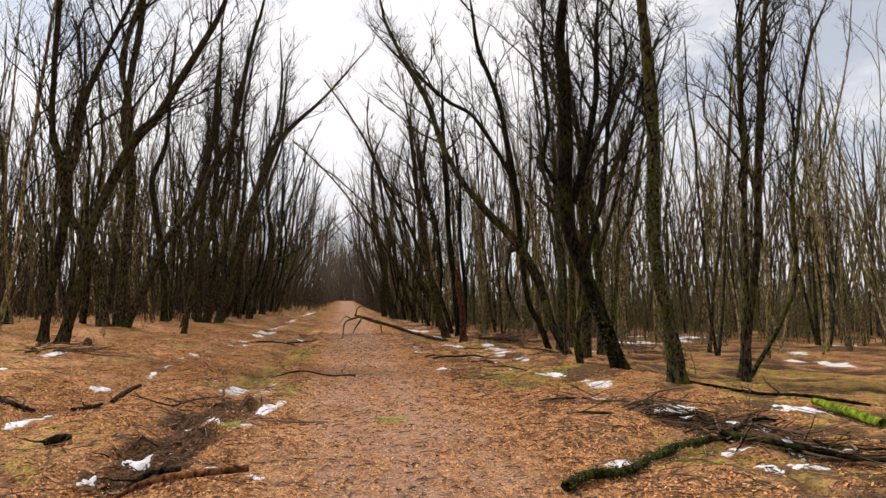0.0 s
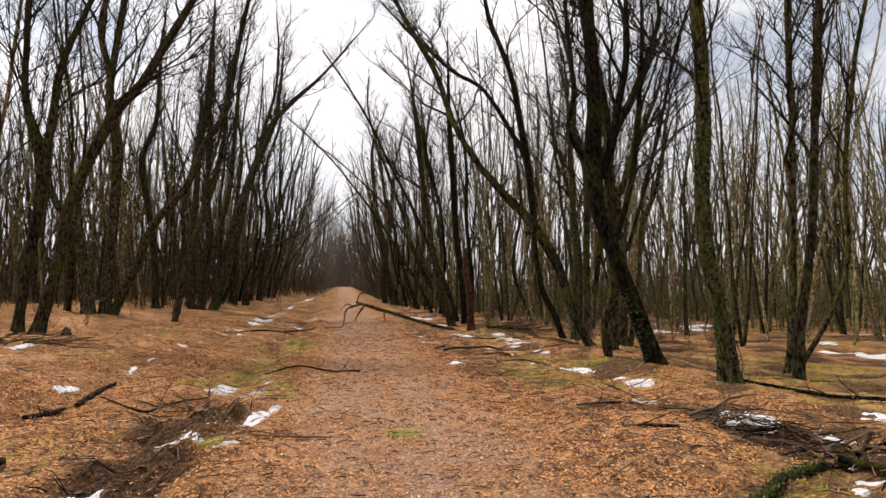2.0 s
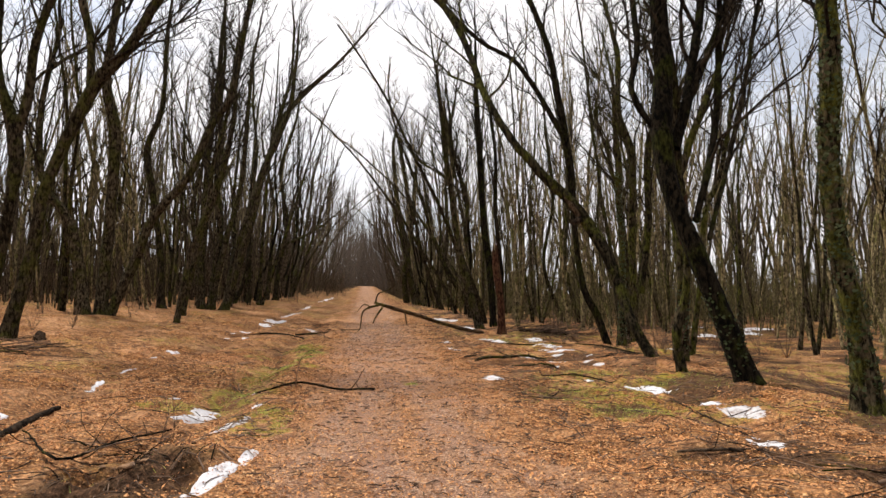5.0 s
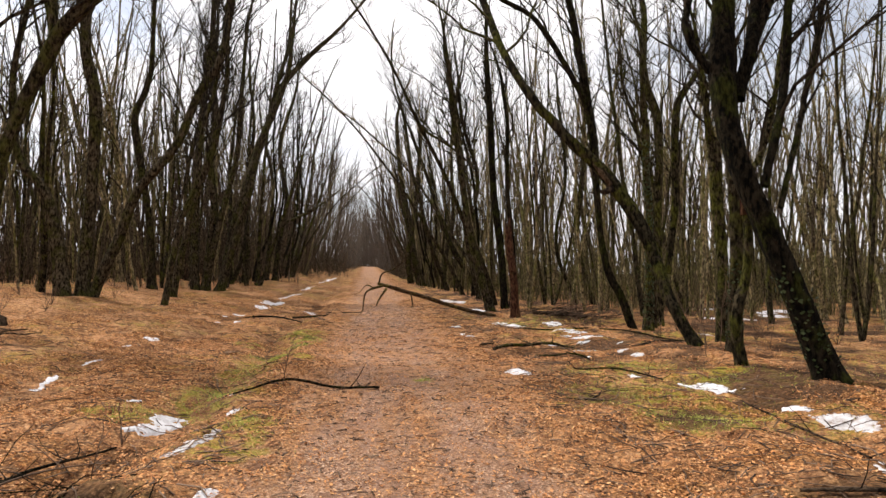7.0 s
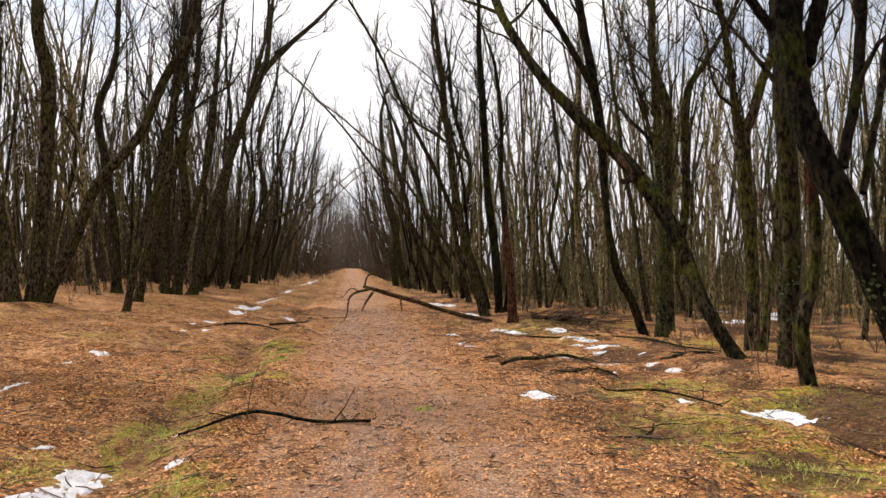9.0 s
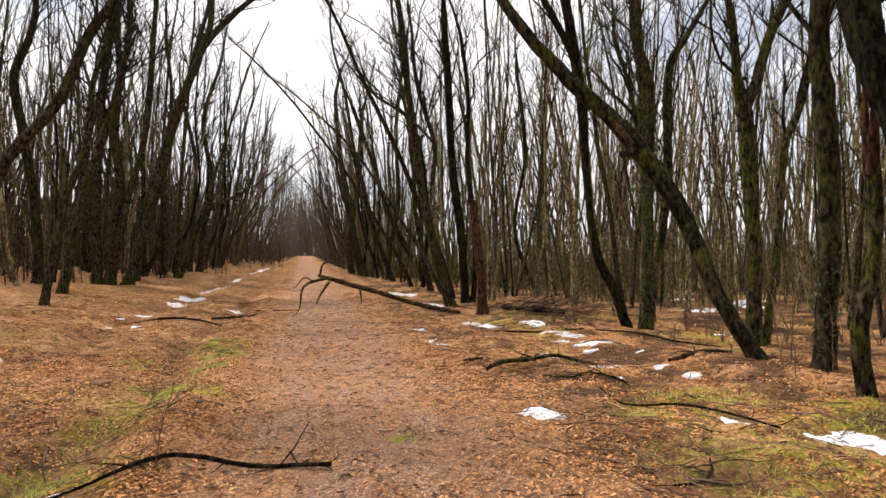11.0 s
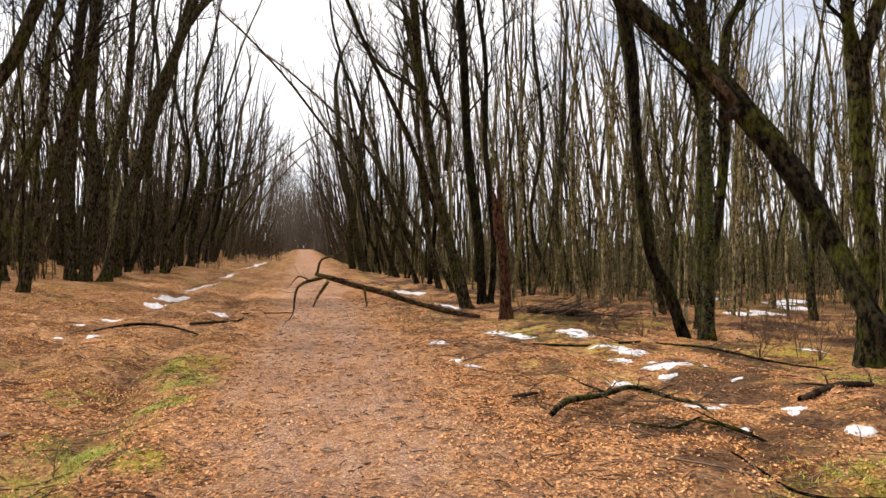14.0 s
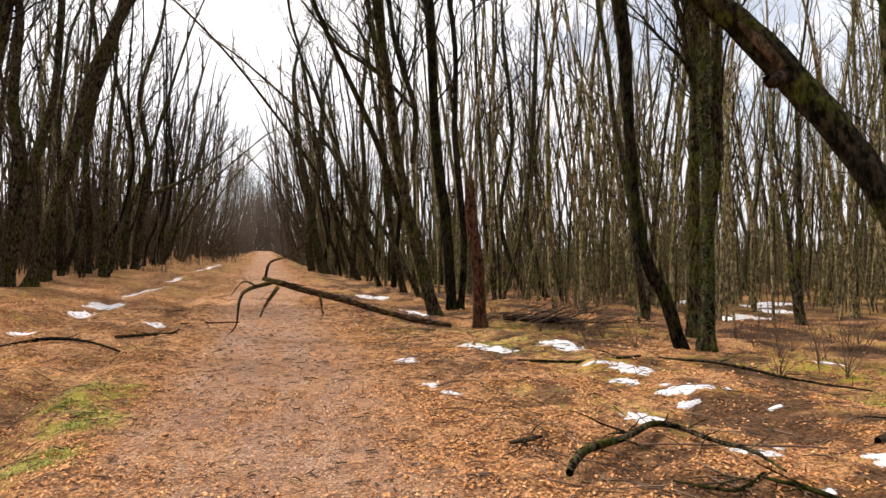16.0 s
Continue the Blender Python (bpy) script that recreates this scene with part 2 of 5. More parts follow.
GREEN_SPOTS = [(-1.75, 14.3, 0.55, 1.1), (-1.1, 12.5, 0.35, 0.7), (-2.45, 13.2, 0.5, 0.35), (-1.05, 11.6, 0.35, 0.5), (-1.7, 16.5, 0.5, 1.6),
               (-1.45, 21.6, 0.6, 1.1), (-1.2, 20.5, 0.4, 0.5), (-1.2, 19.3, 0.3, 0.35), (3.6, 13.6, 1.1, 0.9), (3.45, 5.8, 0.5, 0.4), (3.7, 12.3, 0.9, 0.7),
               (3.8, 15.3, 0.7, 0.8), (4.3, 15.6, 0.9, 0.6), (5.2, 14.3, 0.9, 0.7), (7.4, 18.9, 0.8, 0.9), (9.5, 12.5, 2.6, 2.4), (11.5, 15.5, 2.5, 2.0), (-3.2, 6.3, 0.5, 0.5),
               (4.8, 24.3, 1.0, 0.9), (6.3, 26.5, 2.2, 1.5), (8.5, 21.5, 2.0, 1.5), (-1.7, 18.2, 0.4, 0.7), (-1.3, 8.3, 0.25, 0.3), (0.6, 8.6, 0.22, 0.25), (0.9, 14.9, 0.14, 0.14), (2.4, 12.9, 0.2, 0.2),
               (-1.56, 21.21, 0.26, 0.30), (-1.18, 20.79, 0.26, 0.30), (-1.20, 20.31, 0.26, 0.30), (-2.43, 20.36, 0.26, 0.30), (-2.53, 20.19, 0.26, 0.30), (-1.55, 17.60, 0.26, 0.30), (-1.46, 17.62, 0.26, 0.30), (-1.02, 17.15, 0.26, 0.30), (-1.20, 19.16, 0.26, 0.30)]
# Ditch mud first; the last two darken the ground for the brushwood heap's shadow.
MUD_SHADE_SPOTS = [(-1.85, 9.6, 0.75, 1.3), (-1.85, 7.4, 0.6, 1.0), (-1.9, 6.4, 0.6, 0.5), (4.45, 7.9, 0.55, 1.2), (4.7, 6.3, 0.7, 0.9)]


SNOW_SPOTS = []


def wet_shaded_litter(x, y):
    """Where both verges lie dark: wet leaves, bare earth, and shadow put into colour."""
    n = value_noise(x * 1.15 + 31, y * 0.9) + 0.6 * value_noise(x * 2.7, y * 2.3 + 17) + 0.4 * value_noise(x * 6.1 + 3, y * 5.7)
    side = 1.45 * np.clip((x - 2.1) / 1.6, 0, 1) + 0.22 * np.clip((-1.3 - x) / 0.7, 0, 1)
    return np.clip(side * np.clip(2.3 * n + 0.2, 0, 1), 0, 1)


def olive_litter(x, y):
    """Thin moss and old grass among the leaves of the verges."""
    n = value_noise(x * 0.6 + 77, y * 0.5 + 9) + 0.5 * value_noise(x * 1.9 + 8, y * 1.7) + 0.35 * value_noise(x * 4.7, y * 4.9)
    side = np.clip((x - 2.4) / 1.2, 0, 1) + 0.7 * np.clip((-0.9 - x) / 0.6, 0, 1)
    return side * np.clip(1.7 * n - 0.02 + 0.4 * np.clip((y - 28) / 20, 0, 1), 0, 0.8)


def spots(x, y, table):
    v = np.zeros_like(np.asarray(x, float))
    for cx, cy, rx, ry in table:
        v = np.maximum(v, np.clip(1.6 - 1.2 * (((x - cx) / rx) ** 2 + ((y - cy) / ry) ** 2), 0, 1))
    return v


def ground_z(x, y):
    x, y = np.asarray(x, float), np.asarray(y, float)
    q = np.minimum(y, 165) - 26
    rise = 0.0245 * (np.sqrt(q * q + 16) + q) / 2 - 0.03 * np.clip(y - 165, 0, 200)
    z = rise * (1 - 0.45 * np.clip((x - 2.6) / 3.0, 0, 1))
    z = z + 0.1 * np.clip(-x - 2.5, 0, 9) - 0.05 * np.clip(x - 6, 0, 9)
    z = z + 0.25 * np.exp(-((x - 6.4) ** 2 + (y - 16.6) ** 2) / 3.4)
    z = z + 0.10 * np.exp(-((x - 6.4) ** 2 + (y - 11.6) ** 2) / 1.6) + 0.09 * np.exp(-((x - 6.2) ** 2 + (y - 13.7) ** 2) / 1.6)
    z = z - 0.13 * ditch_depth(x, y) + 0.05 * np.exp(-((x - ditch_line(y) - 0.75) / 0.35) ** 2)
    z = z - 0.12 * np.exp(-((x + 4.0 + 0.15 * np.sin(y * 0.5)) / 0.42) ** 2) - 0.05 * np.exp(-((x - 4.7) / 0.5) ** 2)
    rough = 1 - 0.75 * path_wear(x, y)
    z = z + rough * (0.13 * value_noise(x * 0.55, y * 0.55) + 0.10 * value_noise(x * 1.9, y * 1.3) + 0.05 * value_noise(x * 4.1, y * 4.1) + 0.035 * value_noise(x * 7.3, y * 7.3))
    torn = spots(x, y, MUD_SHADE_SPOTS)
    z = z + torn * (0.22 * value_noise(x * 2.6 + 5, y * 2.6) + 0.20 * value_noise(x * 5.3, y * 5.3 + 3) + 0.08 * value_noise(x * 8.9, y * 8.9) - 0.01)
    z = z - 0.03 * wet_shaded_litter(x, y)
    return z + 0.012 * value_noise(x * 8.3, y * 8.3) + 0.02 * rough * value_noise(x * 11.0, y * 11.0)


def gz(x, y):
    return float(ground_z(x, y))


def steps(lo, hi, gap, reach, growth=1.22):
    inner = np.arange(lo, hi + gap / 2, gap)
    out, d = [], gap
    while sum(out) < reach:
        d *= growth
        out.append(d)
    far = np.cumsum(out)
    return np.concatenate([(lo - far)[::-1], inner, inner[-1] + far])


gx, gy = steps(-5.6, 7.2, 0.06, 900, 1.06), steps(3.6, 26.0, 0.06, 1500, 1.03)
mx, my = np.meshgrid(gx, gy)
mz = ground_z(mx, my)
nx, ny = len(gx), len(gy)
cells_at = (np.arange(ny - 1)[:, None] * nx + np.arange(nx - 1)[None, :]).ravel()
quads = np.stack([cells_at, cells_at + 1, cells_at + nx + 1, cells_at + nx], 1)


def mesh_z(x, y):
    """The height of the ground's own mesh, between its corners."""
    i, j = np.clip(np.searchsorted(gx, x) - 1, 0, nx - 2), np.clip(np.searchsorted(gy, y) - 1, 0, ny - 2)
    u, v = (x - gx[i]) / (gx[i + 1] - gx[i]), (y - gy[j]) / (gy[j + 1] - gy[j])
    return (mz[j, i] * (1 - u) + mz[j, i + 1] * u) * (1 - v) + (mz[j + 1, i] * (1 - u) + mz[j + 1, i + 1] * u) * v


def mesh_from(name, verts, faces, mat, smooth=True):
    """A mesh from an array of corners and an array of equal-sided faces."""
    me = bpy.data.meshes.new(name)
    verts, faces = np.asarray(verts, np.float32), np.asarray(faces, np.int32)
    n, k = faces.shape
    me.vertices.add(len(verts))
    me.vertices.foreach_set("co", verts.ravel())
    me.loops.add(n * k)
    me.loops.foreach_set("vertex_index", faces.ravel())
    me.polygons.add(n)
    me.polygons.foreach_set("loop_start", np.arange(0, n * k, k, dtype=np.int32))
    me.polygons.foreach_set("use_smooth", np.full(n, smooth))
    me.materials.append(mat)
    me.update(calc_edges=True)
    me.validate()
    return me


ground = new("ground", mesh_from("ground", np.stack([mx, my, mz], -1).reshape(-1, 3), quads, GROUND))
tagged(ground, "leaf-covered woodland ground with a trodden dirt path and a muddy ditch", "ground", kind="structure")
paint = ground.data.color_attributes.new("cover", "FLOAT_COLOR", "POINT")
fx, fy = mx.ravel(), my.ravel()
mossy_edge = np.clip(value_noise(fx * 0.45 + 40, fy * 0.45) * 2.2 + 0.15, 0, 0.8) * np.clip((fx - 5) / 3, 0, 1)
# Floor tends to the mud tone far along the path and deep on the right.
dark_floor = (np.clip(value_noise(fx * 1.3, fy * 0.8 + 50) + 0.5 * value_noise(fx * 3.7, fy * 2.9) + 0.55, 0, 1) * (1 - path_wear(fx, fy))
              * (0.6 * np.clip((fy - 22) / 25, 0, 1) + 0.55 * np.clip((fx - 6) / 3, 0, 1) * np.clip((fy - 9) / 6, 0, 1)))
cover_values = np.stack([path_wear(fx, fy), np.maximum(np.maximum(spots(fx, fy, GREEN_SPOTS), mossy_edge), olive_litter(fx, fy)),
                         np.clip(dark_floor * 0.8 + np.maximum(np.maximum(0.95 * spots(fx, fy, MUD_SHADE_SPOTS), 0.85 * wet_shaded_litter(fx, fy)), np.maximum(0.75 * ditch_depth(fx, fy) * (0.5 + value_noise(fx * 1.5, fy * 1.5)), 0.5 * np.exp(-((fx + 4.0 + 0.15 * np.sin(fy * 0.5)) / 0.3) ** 2) * (0.45 + value_noise(fx * 1.2, fy * 0.7)))), 0, 1), np.ones_like(fx)], 1)
paint.data.foreach_set("color", cover_values.astype(np.float32).ravel())


# ---- growing wood ----
class Soup:
    """Tubes gathered into one mesh."""

    def __init__(self):
        self.v, self.f, self.n = [], [], 0

    def tube(self, pts, radii, sides, wobble=None):
        pts, radii = np.asarray(pts, float), np.asarray(radii, float)
        n = len(pts)
        way = np.gradient(pts, axis=0)
        way /= np.linalg.norm(way, axis=1)[:, None] + 1e-9
        ref = np.array((0.31, 0.95, 0.0)) if abs(way[:, 2]).mean() > 0.6 else np.array((0.05, 0.1, 1.0))
        u = np.cross(way, ref)
        u /= np.linalg.norm(u, axis=1)[:, None] + 1e-9
        w = np.cross(way, u)
        a = np.arange(sides) * 2 * np.pi / sides
        r = radii[:, None] * (np.ones(sides) if wobble is None else wobble(n, a))
        ring = pts[:, None, :] + r[..., None] * (np.cos(a)[None, :, None] * u[:, None, :] + np.sin(a)[None, :, None] * w[:, None, :])
        self.v.append(ring.reshape(-1, 3))
        i = (np.arange(n - 1)[:, None] * sides + np.arange(sides)[None, :]).ravel()
        j = (np.arange(n - 1)[:, None] * sides + (np.arange(sides)[None, :] + 1) % sides).ravel()
        self.f.append(np.stack([i, j, j + sides, i + sides], 1) + self.n)
        self.n += n * sides

    def cap(self, centre, ring_start, sides):
        self.v.append(np.array([centre]))
        k = np.arange(sides)
        self.f.append(np.stack([ring_start + k, ring_start + (k + 1) % sides, np.full(sides, self.n), np.full(sides, self.n)], 1)[:, :4])
        self.n += 1

    def arrays(self):
        return np.concatenate(self.v), np.concatenate(self.f)

    def mesh(self, name, mat, smooth=True):
        return mesh_from(name, *self.arrays(), mat, smooth)


def curve_through(pts, gap):
    """A smooth line (Catmull-Rom) through points that may carry a radius."""
    p = np.asarray(pts, float)
    p = np.concatenate([[2 * p[0] - p[1]], p, [2 * p[-1] - p[-2]]])
    out = []
    for i in range(1, len(p) - 2):
        a, b, c, d = p[i - 1:i + 3]
        k = max(2, int(np.linalg.norm((c - b)[:3]) / gap))
        for s in np.arange(k) / k:
            out.append(0.5 * (2 * b + (c - a) * s + (2 * a - 5 * b + 4 * c - d) * s * s + (3 * b - a - 3 * c + d) * s ** 3))
    out.append(p[-2])
    return np.array(out)


def wander(rnd, start, way, length, bends, up, spread):
    pts, p, d = [np.array(start, float)], np.array(start, float), np.array(way, float)
    for i in range(bends):
        d = d + np.array([rnd.gauss(0, spread), rnd.gauss(0, spread), rnd.gauss(0, spread * 0.7) + up])
        d /= np.linalg.norm(d)
        p = p + d * (length / bends)
        pts.append(p)
    return np.array(pts)


def side_way(rnd, along, rise):
    a = rnd.uniform(0, 2 * math.pi)
    d = np.array([math.cos(a), math.sin(a), 0.0]) * (1 - rise) + np.array(along) * rise + np.array([0, 0, 0.25])
    return d / np.linalg.norm(d)


def twigs_on(soup, rnd, line, radius, count, length, fine=True):
    n = len(line)
    for _ in range(count):
        i = rnd.randint(max(1, n // 5), n - 1)
        way = side_way(rnd, (line[i] - line[i - 1]) / (np.linalg.norm(line[i] - line[i - 1]) + 1e-9), 0.42)
        size = length * rnd.uniform(0.5, 1.2)
        t = wander(rnd, line[i], way, size, 2, 0.08, 0.25)
        r = max(0.0055, radius * 0.35)
        soup.tube(t, (r, r * 0.75, 0.0035), 3)
        if fine:
            for _ in range(2):
                k = rnd.randint(1, 2)
                w2 = side_way(rnd, t[k] - t[k - 1], 0.6)
                t2 = wander(rnd, t[k], w2, size * rnd.uniform(0.3, 0.6), 1, 0.06, 0.2)
                soup.tube(t2, (0.0048, 0.003), 3)


def branches_on(soup, rnd, line, radii, count, lowest, length, twigs, lean=(0, 0)):
    """Limbs along a stem, from a share of its length upwards, each with twigs."""
    n = len(line)
    for c in range(count):
        s = lowest + (1 - lowest) * (c + rnd.random()) / count
        i = min(n - 1, max(1, int(s * (n - 1))))
        way = side_way(rnd, (line[i] - line[i - 1]) / (np.linalg.norm(line[i] - line[i - 1]) + 1e-9), rnd.uniform(0.5, 0.85))
        way = way + np.array([lean[0], lean[1], 0]) * 0.35
        size = length * rnd.uniform(0.45, 1.15) * (1.15 - 0.6 * s)
        r = min(radii[i] * 0.55, 0.010 + size * 0.010)
        b = wander(rnd, line[i], way / np.linalg.norm(way), size, 6, 0.045, 0.24)
        soup.tube(b, np.linspace(r, 0.007, len(b)), 4 if r > 0.02 else 3)
        for _ in range(2):
            k = rnd.randint(2, len(b) - 2)
            b2 = wander(rnd, b[k], side_way(rnd, (b[k] - b[k - 1]) * 4, 0.6), size * rnd.uniform(0.35, 0.6), 4, 0.08, 0.2)
            soup.tube(b2, np.linspace(r * 0.55, 0.006, len(b2)), 3)
            twigs_on(soup, rnd, b2, r * 0.5, twigs // 2, size * 0.28)
        twigs_on(soup, rnd, b, r, twigs, size * 0.3)


def trunk_wobble(rnd, foot, rings_above):
    k, ph, ph2 = rnd.randint(3, 5), rnd.uniform(0, 6), rnd.uniform(0, 6)
    seeds = np.random.RandomState(rnd.randint(0, 99999))

    def shape(n, a):
        w = 1 + 0.028 * seeds.randn(n, len(a))
        h = np.arange(n)[:, None] / max(1, rings_above)
        w = w + 0.07 * np.sin(a[None, :] * 2 + ph2 + h * 1.2) + 0.05 * np.sin(a[None, :] * 5 + ph - h * 0.7)
        flare = foot * np.exp(-np.arange(n)[:, None] * 0.75)
        return w + flare * (0.55 + 0.45 * np.cos(k * a[None, :] + ph))
    return shape


def part(name, data, parent, label=""):
    ob = new(name, data)
    ob.parent = parent
    if label:
        ob["label"] = label
    return ob


def ivy_leaves(rnd, line, radii, count, low, high, small=0.018, large=0.038):
    """Small leaves that hug a stem between two heights."""
    state = np.random.RandomState(rnd.randint(0, 99999))
    sel = [i for i in range(len(line)) if low <= line[i][2] <= high]
    v, f = [], []
    for q in range(count):
        i = sel[state.randint(len(sel))]
        if value_noise(np.array([q * 0.013]), np.array([line[i][2] * 2.1]))[0] < -0.2:
            continue
        a = state.rand() * 6.283
        out = np.array([math.cos(a), math.sin(a), 0.15])
        side = np.array([-math.sin(a), math.cos(a), 0])
        c = line[i] + out * (radii[i] * 1.06 + 0.012) + np.array([0, 0, state.uniform(-3.2, 3.2) * large])
        up = np.array([0, 0, 1.0]) * 0.7 + out * state.uniform(0.1, 0.7)
        s = state.uniform(small, large)
        b = len(v)
        v += [c - up * s, c + side * s + out * 0.008, c + up * s, c - side * s + out * 0.008]
        f.append((b, b + 1, b + 2, b + 3))
    return np.array(v), np.array(f)


HERO_SPOTS = []


def hero_tree(seed, x, y, label, style, stems, away=0.0):
    """A tree with its own stems, each a line of (sideways, up, radius) from its foot; away: its lean along the path."""
    rnd = random.Random(seed)
    z = gz(x, y)
    HERO_SPOTS.append((x, y))
    tree = tagged(new("tree" if style != "snag" else "tree_snag"), label, "tree" if style != "snag" else "dead tree", "trees of the bare wood" if style != "snag" else "")
    tree.location = (x, y, z)
    bark = {"ivy0": BARK_BLACK if seed == 1 else BARK, "snag": BARK_MOSS if seed == 2 else ROTTEN, "moss": BARK_MOSS, "ivy": BARK_MOSS}.get(style, BARK_BLACK if seed % 3 == 1 and x > 0 else BARK)
    if x > 7.5 and style == "" and seed != 7:
        bark = BARK_MOSS if seed % 2 else BARK
    crown = Soup()
    for order, stem in enumerate(stems):
        pts = [(a, away * h, h, r) for a, h, r in stem]
        rooted = stem[0][1] < 0.9
        tall = pts[-1][2]
        if order == 0 or rooted:
            pts[0] = (pts[0][0], pts[0][1], -0.12, pts[0][3])
        if style != "snag":
            a, b = np.array(pts[-2]), np.array(pts[-1])
            way = (b - a)[:3]
            way = way / np.linalg.norm(way) + np.array([0, rnd.uniform(-0.12, 0.12), 0.25])
            way /= np.linalg.norm(way)
            more = max(2.0, min(6.0, pts[-1][3] * 42))
            p, r = b[:3], b[3]
            for k in range(4):
                way = way + np.array([rnd.gauss(0, 0.1), rnd.gauss(0, 0.1), 0.05])
                way /= np.linalg.norm(way)
                p = p + way * more / 4
                pts.append((*p, max(0.014, r * (1 - (k + 1) * 0.22))))
        line = curve_through(pts, 0.16 if rooted else 0.2)
        radii = np.maximum(line[:, 3], 0.01)
        line = line[:, :3]
        drift = np.cumsum(np.random.RandomState(seed * 7 + order).randn(len(line)) * 0.012)
        line[:, 1] += drift - np.linspace(0, 1, len(line)) * drift[-1] * 0.5
        soup = Soup()
        sides = 14 if radii[0] > 0.09 else 9
        soup.tube(line, radii, sides, trunk_wobble(rnd, 0.75 if rooted else 0.0, 8))
        if style == "snag":
            soup.cap(line[-1] + np.array([0, 0, 0.05]), soup.n - sides, sides)
        else:
            soup.cap(line[-1], soup.n - sides, sides)
        trunk = part("trunk" if order == 0 else "stem", soup.mesh("trunk", bark), tree)
        if style == "snag":
            splinters = Soup()
            for _ in range(9):
                a = rnd.uniform(0, 6.28)
                q = line[-1] + np.array([math.cos(a), math.sin(a), 0]) * radii[-1] * 0.7
                tip = q + np.array([rnd.uniform(-0.05, 0.05), rnd.uniform(-0.05, 0.05), rnd.uniform(0.15, 0.75)])
                splinters.tube([q - np.array([0, 0, 0.3]), (q + tip) / 2, tip], [0.045, 0.035, 0.006], 5)
            part("splintered_top", splinters.mesh("splintered_top", ROTTEN), tree, "reddish splintered wood")
            for _ in range(4):
                bit = Soup()
                twigs_on(bit, rnd, line, 0.02, 1, 0.5, False)
                part("twig", bit.mesh("twig", bark), tree)
        else:
            nb = (20 if x < 0 else 17) if order == 0 else 10
            branches_on(crown, rnd, line, radii, nb, 0.40 if rooted else 0.15, 3.9 if x < 0 else 3.3, 8, (0.25 if x < 0 else -0.25, 0))
            twigs_on(crown, rnd, line[len(line) // 2:], 0.015, 22, 0.8)
            twigs_on(crown, rnd, line[len(line) // 6:len(line) // 2], 0.012, 5, 0.5, False)
        if style.startswith("ivy") and order == 0:
            top, count = (1.5, 220) if style == "ivy0" else (5.5, 1500)
            v, f = ivy_leaves(rnd, line, radii, count, 0.05, top)
            part("ivy", mesh_from("ivy", v, f, IVY, False), tree, "dark green ivy leaves on the bark")
    if style != "snag":
        part("crown", crown.mesh("crown", TWIG if seed % 2 else bark), tree)
    return tree


# ---- trees beside the path ----
hero_tree(1, 6.23, 13.6, "old multi-stemmed tree leaning over the verge, black wet bark", "ivy0", [
    [(0.00, 0.00, 0.170), (-0.29, 0.96, 0.166), (-0.59, 2.02, 0.169), (-0.89, 3.11, 0.164), (-0.94, 4.13, 0.183), (-0.89, 4.60, 0.185), (-0.75, 5.48, 0.153), (-0.65, 6.91, 0.148), (-0.62, 8.42, 0.143)],
    [(-0.72, 3.98, 0.094), (-0.34, 5.01, 0.088), (0.18, 6.72, 0.076), (0.34, 7.79, 0.074)],
    [(-0.34, 4.86, 0.059), (0.56, 6.63, 0.057), (1.15, 7.85, 0.054)],
    [(-1.07, 4.39, 0.059), (-1.38, 5.05, 0.051), (-1.16, 6.02, 0.052), (-1.14, 7.47, 0.053), (-1.12, 8.38, 0.049)],
    [(-0.52, 2.66, 0.056), (0.05, 4.29, 0.058), (0.45, 6.23, 0.056), (0.75, 7.82, 0.054)],
    [(-0.34, 2.35, 0.045), (0.33, 4.00, 0.043), (0.77, 5.06, 0.040), (1.37, 6.79, 0.038), (1.78, 7.89, 0.035)]], 0.22)
hero_tree(2, 5.79, 14.9, "short broken leaning trunk stub with grey bark", "snag", [
    [(-0.00, 0.00, 0.076), (-0.13, 0.70, 0.081), (0.07, 1.48, 0.067), (0.09, 2.19, 0.067), (0.07, 2.57, 0.052)]])
hero_tree(3, 6.35, 11.35, "straight mossy trunk with ivy climbing its foot", "ivy", [
    [(0.00, -0.00, 0.195), (-0.16, 1.02, 0.135), (-0.37, 2.25, 0.124), (-0.43, 3.50, 0.120), (-0.37, 4.97, 0.113), (-0.42, 6.47, 0.113)]])
hero_tree(4, 8.59, 12.6, "slender upright tree with olive mossy bark", "", [
    [(0.00, 0.00, 0.095), (0.12, 1.21, 0.088), (0.40, 2.97, 0.080), (0.58, 5.23, 0.073), (0.83, 7.57, 0.066)]])
hero_tree(5, 9.41, 14.0, "slender tree with a second stem bowed outwards", "", [
    [(0.00, 0.00, 0.091), (0.19, 1.80, 0.074), (0.31, 4.30, 0.074), (0.37, 6.87, 0.066), (0.36, 8.17, 0.066)],
    [(0.17, 0.09, 0.066), (1.13, 1.30, 0.058), (1.60, 2.68, 0.053), (1.60, 4.59, 0.049), (1.93, 6.69, 0.049), (2.32, 8.31, 0.045)]])
leaning_tree = hero_tree(6, 6.28, 17.05, "tree leaning steeply over the path, mossy upper side", "moss", [
    [(0.00, 0.00, 0.115), (-0.33, 0.77, 0.115), (-0.43, 1.57, 0.122), (-0.60, 2.31, 0.131), (-0.98, 3.17, 0.135), (-1.35, 3.74, 0.123), (-1.77, 4.22, 0.119), (-2.11, 4.74, 0.109), (-2.47, 5.25, 0.101), (-3.05, 6.64, 0.094), (-3.44, 8.44, 0.083), (-4.16, 10.27, 0.071), (-4.76, 12.02, 0.066)]], 0.49)
